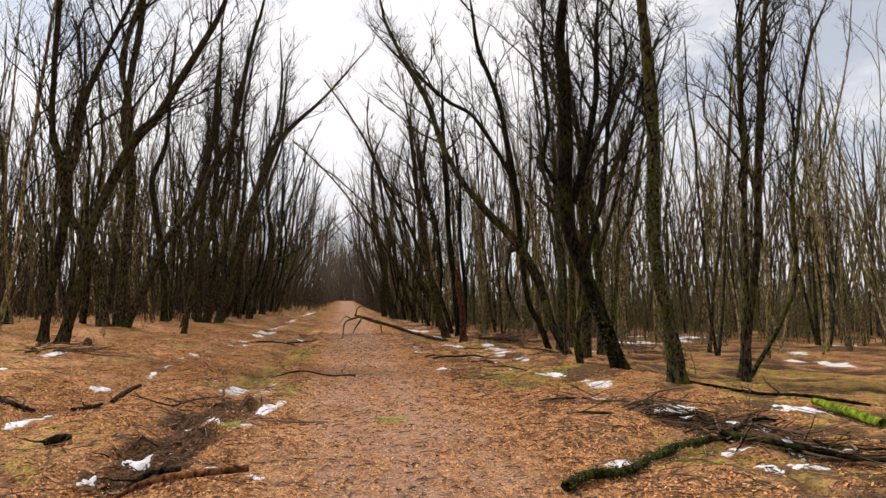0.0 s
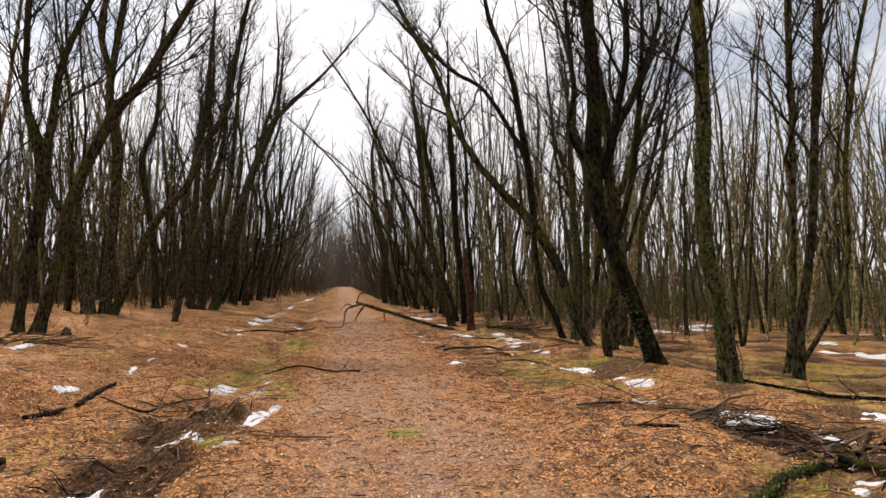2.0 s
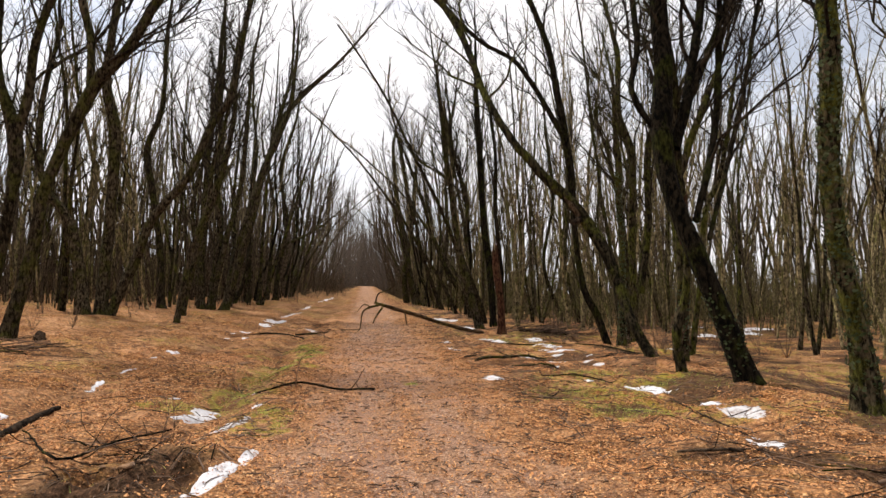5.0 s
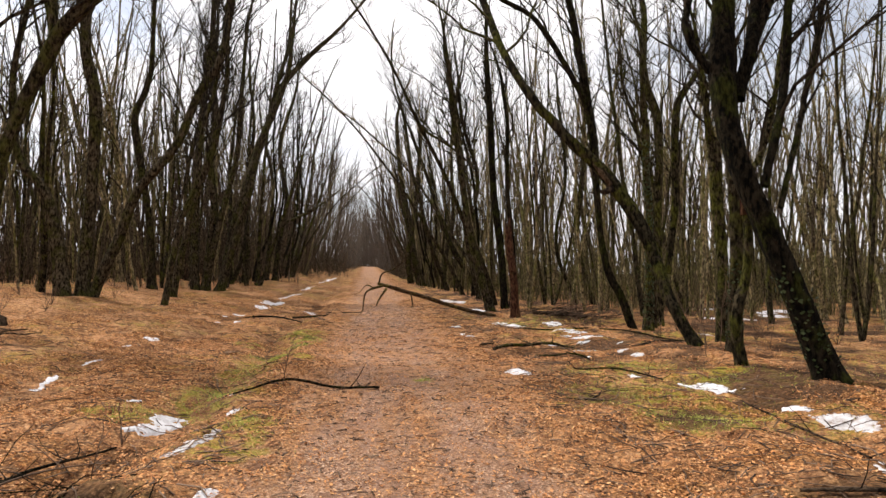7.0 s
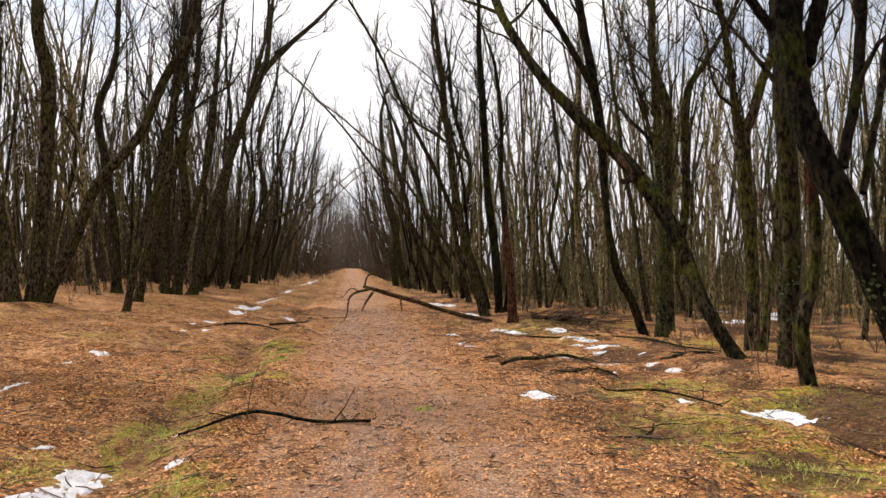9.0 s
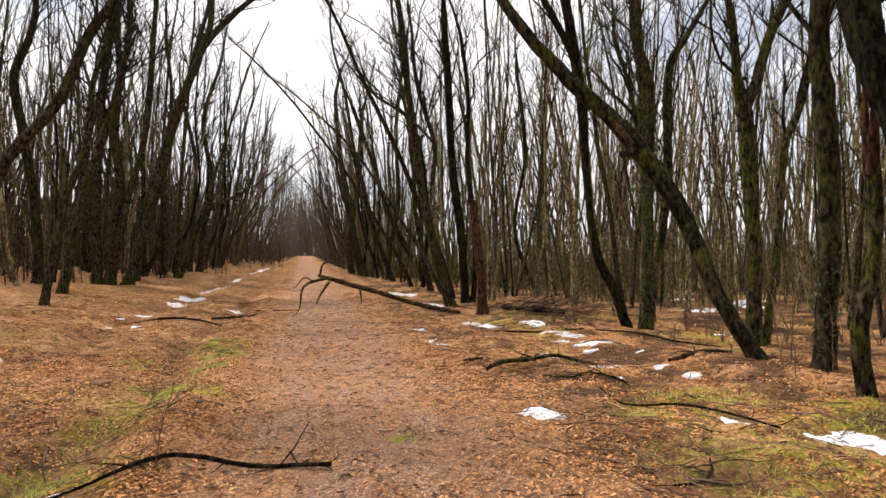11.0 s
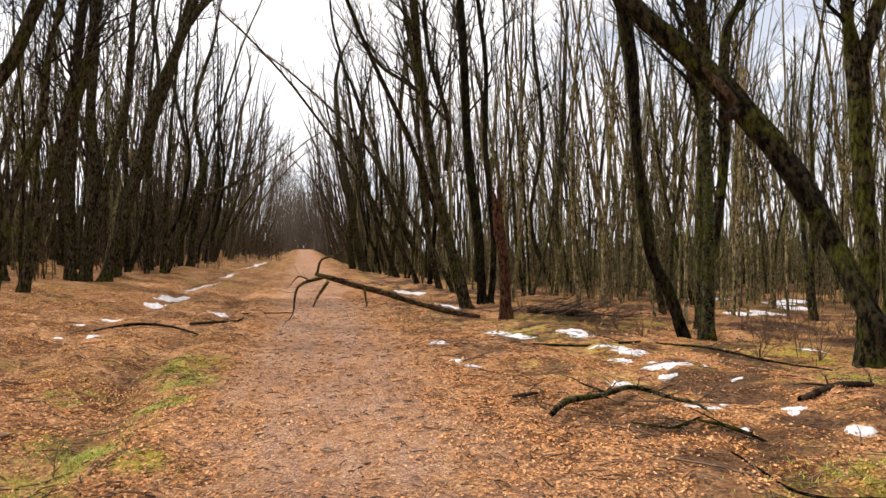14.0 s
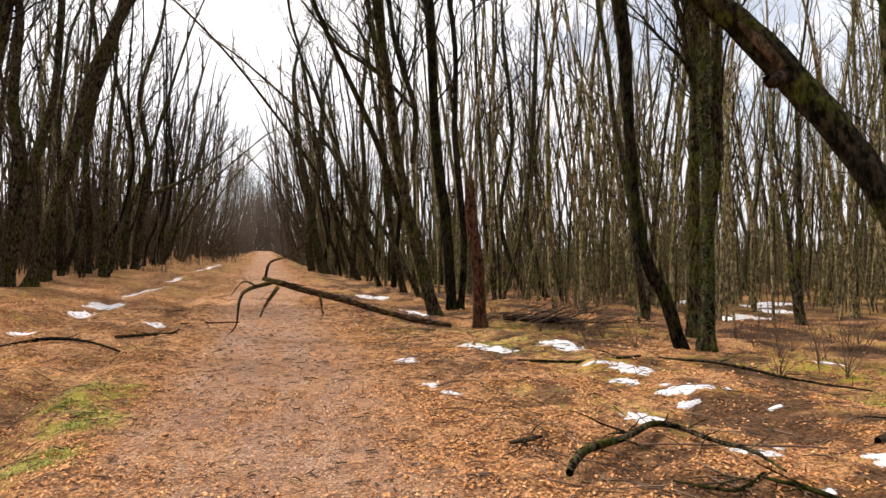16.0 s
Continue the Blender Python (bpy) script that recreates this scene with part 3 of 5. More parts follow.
hero_tree(7, 7.92, 23.7, "crooked dark tree with a kinked lower trunk", "", [
    [(-0.00, 0.00, 0.108), (-0.38, 0.97, 0.112), (-0.82, 1.90, 0.104), (-1.06, 3.51, 0.096), (-1.17, 5.39, 0.125), (-1.36, 6.85, 0.117), (-1.56, 8.11, 0.110), (-1.85, 9.81, 0.103), (-2.58, 11.70, 0.088)],
    [(-1.36, 6.64, 0.081), (-2.20, 8.09, 0.081), (-3.04, 9.22, 0.073), (-4.08, 9.80, 0.066), (-5.32, 10.88, 0.059)]])
hero_tree(8, 8.25, 23.5, "upright tree wrapped in ivy leaves and lichen", "ivy", [
    [(0.00, 0.00, 0.143), (0.05, 1.61, 0.110), (0.11, 3.38, 0.091), (0.01, 4.52, 0.091), (0.03, 5.88, 0.104), (-0.03, 6.29, 0.097)]])
hero_tree(9, 8.40, 19.9, "forked tree with bright green mossy bark", "moss", [
    [(0.00, 0.00, 0.151), (0.01, 1.79, 0.133), (-0.07, 3.30, 0.133), (-0.10, 4.41, 0.141), (-0.26, 5.11, 0.074), (-0.41, 6.32, 0.067)],
    [(-0.08, 4.51, 0.111), (0.17, 5.04, 0.104), (0.41, 5.77, 0.096), (0.69, 6.41, 0.089)],
    [(0.22, 0.67, 0.081), (0.56, 2.09, 0.074), (0.72, 3.73, 0.074), (1.11, 4.57, 0.070), (1.45, 5.85, 0.067), (1.53, 6.49, 0.063)]])
hero_tree(10, 6.37, 16.1, "thick straight tree with rough dark bark", "ivy0", [
    [(0.00, -0.00, 0.122), (0.05, 1.53, 0.117), (0.04, 2.77, 0.122), (-0.02, 4.03, 0.111), (-0.01, 5.31, 0.100)]])
hero_tree(11, 9.55, 25.5, "forked double-stemmed bare tree", "", [
    [(0.00, 0.00, 0.153), (-0.02, 3.06, 0.142), (0.03, 5.46, 0.130), (-0.03, 6.85, 0.142), (-0.45, 8.22, 0.106), (-0.41, 9.97, 0.106)],
    [(0.31, 1.69, 0.118), (0.65, 4.26, 0.118), (0.72, 7.05, 0.118), (1.30, 8.12, 0.083), (1.99, 9.22, 0.071)]])
hero_tree(12, 4.86, 29.8, "bare tree leaning inwards at the path edge", "", [
    [(0.00, 0.00, 0.160), (-0.48, 1.61, 0.149), (-0.92, 3.53, 0.128), (-1.21, 5.59, 0.117), (-1.42, 7.04, 0.107), (-1.52, 8.21, 0.107)],
    [(-0.62, 3.99, 0.064), (-0.53, 5.33, 0.075), (-1.05, 7.08, 0.069), (-1.22, 8.24, 0.064)],
    [(-0.48, 5.33, 0.053), (-1.21, 6.03, 0.053), (-1.94, 6.56, 0.053), (-2.44, 6.84, 0.048)]])
hero_tree(13, 5.66, 31.0, "twin-stemmed bare tree beside the broken snag", "", [
    [(0.00, 0.00, 0.149), (-0.15, 2.39, 0.138), (-0.39, 4.32, 0.138), (-0.53, 7.23, 0.138), (-0.60, 8.84, 0.126)],
    [(0.25, 0.04, 0.103), (0.36, 2.07, 0.092), (0.12, 4.83, 0.086), (0.14, 7.28, 0.075), (-0.02, 8.90, 0.069)]])
hero_tree(14, 5.18, 27.2, "dead snag with splintered top and reddish rotten wood", "snag", [
    [(0.00, -0.00, 0.170), (-0.04, 1.17, 0.134), (-0.17, 2.20, 0.134), (-0.22, 2.77, 0.116)]])
hero_tree(15, 4.79, 60, "dark twin-stemmed tree at the path edge", "", [
    [(0.00, 0.00, 0.369), (-0.59, 2.33, 0.307), (-1.06, 5.19, 0.276), (-1.76, 9.24, 0.215), (-2.14, 13.70, 0.154)],
    [(-0.92, 0.30, 0.276), (-1.19, 2.74, 0.246), (-0.58, 6.42, 0.184), (-0.15, 11.78, 0.154)]])
hero_tree(16, 7.62, 47.7, "crooked bare tree bending over the path", "", [
    [(0.00, -0.00, 0.180), (-1.24, 1.96, 0.180), (-2.00, 3.34, 0.158), (-2.76, 5.31, 0.135), (-3.50, 7.72, 0.113), (-4.38, 10.09, 0.101)],
    [(-0.47, 0.41, 0.113), (-0.44, 4.74, 0.113), (-1.05, 8.75, 0.101), (-1.65, 12.43, 0.090)]])
hero_tree(17, 5.61, 52.4, "bare tree with a thick rotten foot", "", [
    [(0.00, 0.00, 0.257), (0.29, 2.25, 0.180), (0.90, 5.74, 0.154), (0.75, 10.28, 0.128), (1.31, 15.24, 0.103)]])
hero_tree(18, 12.38, 39, "bare wood tree with two crooked stems", "", [
    [(0.00, 0.00, 0.125), (-0.49, 1.43, 0.125), (-0.88, 3.75, 0.107), (-0.58, 7.12, 0.107), (-0.41, 11.03, 0.089)],
    [(-0.91, 0.66, 0.107), (-2.11, 3.23, 0.089), (-1.54, 7.09, 0.089), (-1.92, 10.93, 0.080)]])
hero_tree(19, -8.00, 19.7, "bare tree with a long crooked limb reaching over the path", "", [
    [(0.00, 0.00, 0.164), (0.25, 0.87, 0.142), (0.56, 2.33, 0.131), (0.75, 3.50, 0.131), (1.24, 4.85, 0.142), (1.82, 6.07, 0.148), (2.44, 6.79, 0.115), (3.21, 8.23, 0.104), (4.00, 9.72, 0.088)],
    [(1.64, 5.89, 0.099), (1.59, 7.10, 0.088), (1.34, 8.49, 0.077), (1.83, 10.48, 0.066)]])
hero_tree(20, -8.82, 20.5, "forked bare tree with grey-brown bark", "", [
    [(0.00, 0.00, 0.137), (0.22, 1.92, 0.125), (0.46, 3.63, 0.137), (0.41, 4.85, 0.160), (-0.03, 6.42, 0.091), (-0.07, 8.20, 0.085), (-0.00, 10.39, 0.080)],
    [(0.45, 4.85, 0.103), (0.69, 5.74, 0.103), (0.86, 7.35, 0.091), (1.60, 9.39, 0.074), (2.06, 10.54, 0.063)]])
hero_tree(21, -9.57, 27.6, "black-barked tree bent away from the path", "", [
    [(0.00, 0.00, 0.230), (-0.28, 1.77, 0.207), (-0.67, 3.38, 0.176), (-1.36, 4.31, 0.138), (-1.66, 5.47, 0.107), (-1.66, 7.36, 0.092), (-1.17, 10.03, 0.077)]])
hero_tree(22, -9.22, 28, "twin-trunked tree, one trunk bowed over the path", "", [
    [(0.00, 0.00, 0.218), (0.11, 1.82, 0.202), (0.24, 4.19, 0.187), (0.27, 6.60, 0.187), (-0.08, 8.79, 0.156), (0.39, 12.57, 0.125), (0.50, 14.10, 0.109)],
    [(0.29, -0.03, 0.187), (1.10, 1.82, 0.156), (1.72, 3.49, 0.140), (2.93, 5.08, 0.148), (3.69, 6.94, 0.132), (4.37, 8.09, 0.117), (4.80, 10.52, 0.101), (5.23, 12.87, 0.086)]])
hero_tree(23, -6.61, 28.0, "thin crooked bare tree at the wood's edge", "", [
    [(-0.00, 0.00, 0.118), (0.26, 1.45, 0.094), (0.50, 2.73, 0.088), (1.01, 4.21, 0.082), (1.16, 5.88, 0.071), (1.68, 7.96, 0.059), (1.92, 10.25, 0.053)]])
hero_tree(24, -9.10, 34.5, "sinuous bare tree inside the wood", "", [
    [(0.00, 0.00, 0.169), (-0.16, 2.85, 0.139), (-0.55, 5.47, 0.154), (-0.81, 7.39, 0.139), (-0.22, 9.35, 0.108), (-0.09, 12.54, 0.092)]])
hero_tree(25, -7.47, 40.5, "tall bare tree arching high over the path", "", [
    [(-0.00, 0.00, 0.244), (0.40, 2.57, 0.206), (1.22, 5.53, 0.206), (2.20, 8.53, 0.187), (2.92, 10.66, 0.159), (4.23, 12.38, 0.131), (5.86, 13.98, 0.094), (7.36, 15.75, 0.066)],
    [(2.06, 7.93, 0.112), (2.63, 10.35, 0.103), (3.34, 13.11, 0.084), (3.47, 15.57, 0.075)]])
hero_tree(26, -8.08, 37.5, "twin-stemmed upright bare tree", "", [
    [(0.00, 0.00, 0.205), (-0.04, 2.70, 0.171), (0.05, 5.91, 0.154), (0.27, 9.16, 0.154), (0.62, 11.90, 0.137), (0.72, 14.10, 0.119)],
    [(0.38, 0.10, 0.154), (1.11, 3.24, 0.137), (1.86, 6.48, 0.119), (2.08, 9.75, 0.102), (2.31, 13.07, 0.085)]])
hero_tree(27, -7.63, 32.2, "bare tree leaning towards the path", "", [
    [(-0.00, 0.00, 0.157), (0.46, 2.01, 0.134), (0.89, 3.97, 0.134), (1.63, 6.30, 0.134), (1.93, 7.81, 0.112), (2.08, 8.66, 0.112)]])
hero_tree(28, -7.65, 37.6, "pair of grown-together trunks leaning over the path", "", [
    [(0.00, 0.00, 0.213), (0.19, 2.04, 0.199), (0.38, 4.14, 0.185), (0.18, 6.23, 0.156), (0.37, 8.76, 0.142), (0.28, 10.43, 0.128)],
    [(0.67, 0.01, 0.213), (1.24, 2.05, 0.185), (1.93, 4.60, 0.185), (2.42, 6.97, 0.170), (3.12, 8.73, 0.156), (3.83, 10.73, 0.128)]])
hero_tree(29, -8.74, 39.5, "thin upright bare tree", "", [
    [(0.00, 0.00, 0.137), (-0.10, 2.16, 0.122), (-0.41, 5.50, 0.107), (0.29, 8.89, 0.092), (0.50, 11.16, 0.084)]])
hero_tree(30, -6.58, 53, "dark multi-stemmed tree with a low drooping limb", "", [
    [(0.00, 0.00, 0.205), (0.33, 2.83, 0.182), (0.82, 5.96, 0.171), (0.33, 9.77, 0.125), (1.32, 13.31, 0.102)],
    [(-0.55, 0.07, 0.159), (-0.32, 3.52, 0.137), (-0.16, 6.98, 0.114), (-0.80, 10.41, 0.102)],
    [(0.66, 4.22, 0.114), (1.97, 4.76, 0.102), (3.48, 5.67, 0.068)]])
hero_tree(31, -7.58, 47, "dark bare tree at the path edge", "", [
    [(-0.00, 0.00, 0.194), (0.16, 2.44, 0.155), (0.00, 5.35, 0.126), (0.49, 9.76, 0.107), (0.22, 12.97, 0.087)]])
hero_tree(32, 8.66, 24, "thin pale tree behind the ivy trunk", "", [
    [(0.00, 0.00, 0.079), (-0.03, 3.50, 0.071), (-0.47, 5.91, 0.051), (-0.80, 7.09, 0.044)]])


# the broken stub and torn wood on the leaning tree
for name, line, radii, mat, words in (("broken_stub", [(-1.0, 1.54, 3.16), (-1.18, 1.46, 3.08), (-1.29, 1.42, 3.04), (-1.35, 1.41, 3.07)], (0.10, 0.07, 0.055, 0.04), DEAD, "broken branch stub"),
                                      ("torn_wood", [(-1.08, 1.48, 3.2), (-1.24, 1.58, 3.45), (-1.42, 1.74, 3.74)], (0.045, 0.055, 0.015), PALE_WOOD, "pale torn wood")):
    s = Soup()
    s.tube(line, radii, 9)
    s.cap(line[-1], s.n - 9, 9)
    part(name, s.mesh(name, mat), leaning_tree, words)


# ---- the wood behind ----
def wood_tree(seed, height, thick, lean, detail):
    """Stem and crown of a slim bare tree. detail: 2 near, 1 middle, 0 far."""
    rnd = random.Random(seed)
    stem, crown = Soup(), Soup()
    stems = 1 if rnd.random() < 0.6 else 2
    for s in range(stems):
        out = rnd.uniform(-0.25, 0.25)
        way = np.array([lean + out, rnd.uniform(-0.15, 0.15), 1.0])
        start = np.array([0.12 * s, 0.08 * s, -0.15])
        line = wander(rnd, start, way / np.linalg.norm(way), height * rnd.uniform(0.9, 1.1), 11, 0.05, 0.055 if abs(lean) < 0.15 else 0.1)
        line = curve_through(line, 0.45 if detail == 2 else 1.9)
        f = np.linspace(0, 1, len(line))
        radii = thick * rnd.uniform(0.8, 1.05) * (1 - 0.76 * f) + 0.008
        stem.tube(line, radii, (8, 4, 3)[2 - detail], trunk_wobble(rnd, 0.5, 6) if detail == 2 else None)
        if detail == 2:
            branches_on(crown, rnd, line, radii, 8 // stems + 2, 0.36, 2.9, 3)
            twigs_on(crown, rnd, line[len(line) // 2:], 0.012, 10, 0.8)
            twigs_on(crown, rnd, line[:len(line) // 2], 0.01, 3, 0.5, False)
        else:
            for c in range(8 if detail else 6):
                i = rnd.randint(int(len(line) * 0.3), len(line) - 1)
                b = wander(rnd, line[i], side_way(rnd, (line[i] - line[i - 1]), 0.6), rnd.uniform(0.9, 2.8), 3, 0.12, 0.2)
                crown.tube(b, np.linspace(0.022, 0.008, 4), 3)
                for _ in range(5 if detail else 4):
                    k = rnd.randint(1, 3)
                    crown.tube(wander(rnd, b[k], side_way(rnd, b[k] - b[k - 1], 0.6), rnd.uniform(0.5, 1.3), 1, 0.08, 0.2), (0.011, 0.006), 3)
    return stem, crown


rnd = random.Random(11)
kinds = []
for k in range(14):
    lean = (0.0, 0.05, -0.05, 0.08, 0.0, 0.12, 0.3, 0.22, 0.26, 0.18, 0.03, -0.08, 0.34, 0.1)[k]
    s, c = wood_tree(100 + k, rnd.uniform(12, 16), rnd.uniform(0.055, 0.115) + (0.025 if lean > 0.15 else 0), lean, 2)
    bark = (BARK_POLE, BARK_POLE, BARK, BARK_MOSS)[k % 4] if lean < 0.15 else (BARK, BARK_BLACK)[k % 2]
    kinds.append((lean, s.mesh("trunk", bark), c.mesh("crown", TWIG if k % 2 else BARK_POLE)))
upright = [k for k in kinds if k[0] < 0.15]
leaning = [k for k in kinds if k[0] >= 0.15]


def open_ground(x, y):
    """Where no tree of the wood behind stands."""
    if x > 0:
        if y < 16.5 or x < 4.6:
            return True
        if y < 27:
            return x < 11.8 + max(0, 21 - y) * 0.4
        if y < 31.5:
            return x < 9.0
        return x < 5.2
    if y < 20:
        return x > -14
    if y < 31:
        return x > -10.6
    if y < 42:
        return x > -9.0
    return x > -6.3


taken = list(HERO_SPOTS)


def free(x, y, gap):
    return all((x - a) ** 2 + (y - b) ** 2 > gap * gap for a, b in taken)


places = []
y = 33.0
while y < 74:                                 # edge rows along the path
    for side in (-1, 1):
        x = (rnd.uniform(5.0, 6.4) if side > 0 else -rnd.uniform(6.4, 7.8))
        yy = y + rnd.uniform(-0.6, 0.6)
        if not open_ground(x, yy) and free(x, yy, 1.5):
            taken.append((x, yy))
            places.append((x, yy, True, side))
    y += 1.7
tries = 0
while len(places) < 205 and tries < 30000:
    tries += 1
    d = 14 + 30 * rnd.random() ** 0.75
    a = rnd.uniform(-1.0, 0.85)
    x, y = 1 + d * math.sin(a) * 1.15, 6 + d * math.cos(a) * 1.15
    if open_ground(x, y) or not free(x, y, 1.25):
        continue
    taken.append((x, y))
    places.append((x, y, False, 1 if x > 0 else -1))
for x, y, edge, side in places:
    lean, trunk_mesh, crown_mesh = rnd.choice(leaning if edge and rnd.random() < 0.75 else upright)
    size = rnd.uniform(1.0, 1.3) if edge else rnd.uniform(0.8, 1.15)
    turn = (math.pi if side > 0 else 0.0) + rnd.gauss(0, 0.4) if edge else rnd.uniform(0, 6.28)
    words = "bare tree leaning in over the path edge" if edge else ("slim bare woodland tree with olive bark" if side > 0 else "slim dark bare woodland tree")
    tree = tagged(new("tree"), words, "tree", "trees of the bare wood")
    tree.matrix_world = Matrix.LocRotScale((x, y, gz(x, y)), Euler((0, 0, turn)), (size * rnd.uniform(0.85, 1.1), size, size))
    part("trunk", trunk_mesh, tree)
    part("crown", crown_mesh, tree)


def joined_wood(name, label, spots_list, protos, mat):
    sv, sf, n = [], [], 0
    for x, y, turn, size, which in spots_list:
        v, f = protos[which]
        c, s = math.cos(turn), math.sin(turn)
        sv.append((v @ np.array([[c, s, 0], [-s, c, 0], [0, 0, 1]])) * size + np.array([x, y, gz(x, y)]))
        sf.append(f + n)
        n += len(v)
    ob = new(name, mesh_from(name, np.concatenate(sv), np.concatenate(sf), mat))
    return tagged(ob, label, "woods", kind="stuff")


def proto(seed, lean, detail):
    s, c = wood_tree(seed, 12.5 + (seed % 5) * 0.7, 0.11, lean, detail)
    (v1, f1), (v2, f2) = s.arrays(), c.arrays()
    return np.concatenate([v1, v2]), np.concatenate([f1, f2 + len(v1)])


far_protos = [proto(300 + k, (0, 0, 0.05, -0.06, 0.28, 0.2)[k], 1 if k in (0, 4) else 0) for k in range(6)]
far_places = []
for side in (-1, 1):
    y = 70.0
    while y < 230:
        for row in range(3):
            x = side * ((5.6 if side > 0 else 6.6) + row * 2.2 + rnd.uniform(-0.6, 0.8)) * (1 if y < 75 else max(0.3, 1 - (y - 75) / 190))
            far_places.append((x, y + rnd.uniform(-1, 1), (math.pi if side > 0 else 0) + rnd.gauss(0, 0.3), rnd.uniform(1.0, 1.4), rnd.choice((4, 5, 0, 1))))
        y += 2.4
while len(far_places) < 1080:
    d = 38 + 62 * rnd.random()
    a = rnd.uniform(-1.05, 1.05)
    x, y = 1 + d * math.sin(a), 6 + d * math.cos(a)
    if (-6.8 < x < 6.0) or open_ground(x, y) or not free(x, y, 1.0) or (x > 8 and rnd.random() < 0.15):
        continue
    far_places.append((x, y, rnd.uniform(0, 6.28), rnd.uniform(0.8, 1.15), rnd.choice((0, 1, 2, 3))))
for k in range(70):
    far_places.append((rnd.uniform(-12, 12) if k % 2 else rnd.uniform(-3, 4), rnd.uniform(205, 255) if k % 2 else rnd.uniform(174, 205), rnd.uniform(0, 6.28), rnd.uniform(0.9, 1.2), rnd.choice((0, 1, 2))))
for k in range(210):
    x, y = rnd.uniform(12, 75) * rnd.choice((-1, 1)), rnd.uniform(45, 75)
    far_places.append((x, y, rnd.uniform(0, 6.28), rnd.uniform(0.8, 1.1), rnd.choice((1, 2, 3))))
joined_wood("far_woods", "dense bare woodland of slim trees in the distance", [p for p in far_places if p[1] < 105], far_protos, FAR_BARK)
# Past 105 m the woods take the haze-paled bark.
joined_wood("far_woods", "bare trees at the far end of the path, haze painted pale into the bark", [p for p in far_places if p[1] >= 105], far_protos, HAZE_BARK)
behind = []
while len(behind) < 80:
    x, y = rnd.uniform(-28, 28), rnd.uniform(-26, 12)
    if abs(x) > (9 if y < 0 else 15):
        behind.append((x, y, rnd.uniform(0, 6.28), rnd.uniform(0.85, 1.15), rnd.choice((1, 2, 3))))
joined_wood("woods_behind", "bare woodland of slim trees behind the start of the path", behind, far_protos, BARK_POLE)


thickets = []
for k in range(6):
    r3, s = random.Random(900 + k), Soup()
    for _ in range(7):
        way = np.array([r3.gauss(0, 0.09), r3.gauss(0, 0.09), 1])
        line = wander(r3, (r3.uniform(-0.9, 0.9), r3.uniform(-0.9, 0.9), -0.1), way / np.linalg.norm(way), r3.uniform(2.0, 6.0), 5, 0.04, 0.045)[::2]
        s.tube(line, np.linspace(r3.uniform(0.016, 0.034), 0.008, len(line)), 3)
        twigs_on(s, r3, line, 0.016, 2, 0.6, False)
    thickets.append(s.arrays())
pole_protos = []
for k in range(8):
    r3, s = random.Random(950 + k), Soup()
    way = np.array([r3.gauss(0, 0.08), r3.gauss(0, 0.08), 1])
    line = wander(r3, (0, 0, -0.15), way / np.linalg.norm(way), r3.uniform(11, 16), 8, 0.04, 0.045)
    s.tube(line, np.linspace(r3.uniform(0.042, 0.085), 0.016, 9), 4)
    for _ in range(5):
        i = r3.randint(3, 8)
        limb_line = wander(r3, line[i], side_way(r3, line[i] - line[i - 1], 0.7), r3.uniform(1.0, 3.0), 3, 0.1, 0.2)
        s.tube(limb_line, (0.024, 0.018, 0.012, 0.007), 3)
        for _ in range(2):
            q = r3.randint(1, 3)
            s.tube(wander(r3, limb_line[q], side_way(r3, limb_line[q] - limb_line[q - 1], 0.6), r3.uniform(0.4, 1.2), 1, 0.08, 0.2), (0.01, 0.005), 3)
    pole_protos.append(s.arrays())
for side, count, words, bark in ((-1, 470, "dense young poles of the bare wood", BARK_POLE), (1, 270, "dense olive-barked young poles of the bare wood", BARK_POLE)):
    pole_places = []
    while len(pole_places) < count:
        d = 20 + 46 * rnd.random() ** 0.8
        a = rnd.uniform(0, 1.05) * side
        x, y = 1 + d * math.sin(a) * 1.1, 8 + d * math.cos(a)
        if open_ground(x, y) or open_ground(x + 1.2, y) or not free(x, y, 0.7):
            continue
        pole_places.append((x, y, rnd.uniform(0, 6.28), rnd.uniform(0.8, 1.15), rnd.randrange(8)))
    joined_wood("pole_wood", words, pole_places, pole_protos, bark)
thicket_places = []
while len(thicket_places) < 640:
    d = 30 + 34 * rnd.random()
    a = rnd.uniform(-1.05, 1.05)
    x, y = 1 + d * math.sin(a), 6 + d * math.cos(a)
    if x < -8.5 or x > 7.5:
        thicket_places.append((x, y, rnd.uniform(0, 6.28), rnd.uniform(0.7, 1.2), rnd.randrange(6)))
for k in range(60):
    thicket_places.append((rnd.uniform(-9, 9), rnd.uniform(205, 240), rnd.uniform(0, 6.28), rnd.uniform(1.4, 2.2), rnd.randrange(6)))
for k in range(60):
    thicket_places.append((rnd.uniform(-4, 4), rnd.uniform(185, 205), rnd.uniform(0, 6.28), rnd.uniform(0.9, 1.5), rnd.randrange(6)))
while len(thicket_places) < 940:
    x, y = -rnd.uniform(8.6, 30), rnd.uniform(36, 85)
    if not open_ground(x + 1.5, y):
        thicket_places.append((x, y, rnd.uniform(0, 6.28), rnd.uniform(0.8, 1.4), rnd.randrange(6)))
for k in range(420):
    thicket_places.append((rnd.uniform(12, 60), rnd.uniform(40, 80), rnd.uniform(0, 6.28), rnd.uniform(0.8, 1.3), rnd.randrange(6)))
for k in range(130):
    x = rnd.uniform(4.2, 5.4) if k % 2 else -rnd.uniform(4.6, 6.3)
    thicket_places.append((x, rnd.uniform(50, 150), rnd.uniform(0, 6.28), rnd.uniform(0.25, 0.5), rnd.randrange(6)))
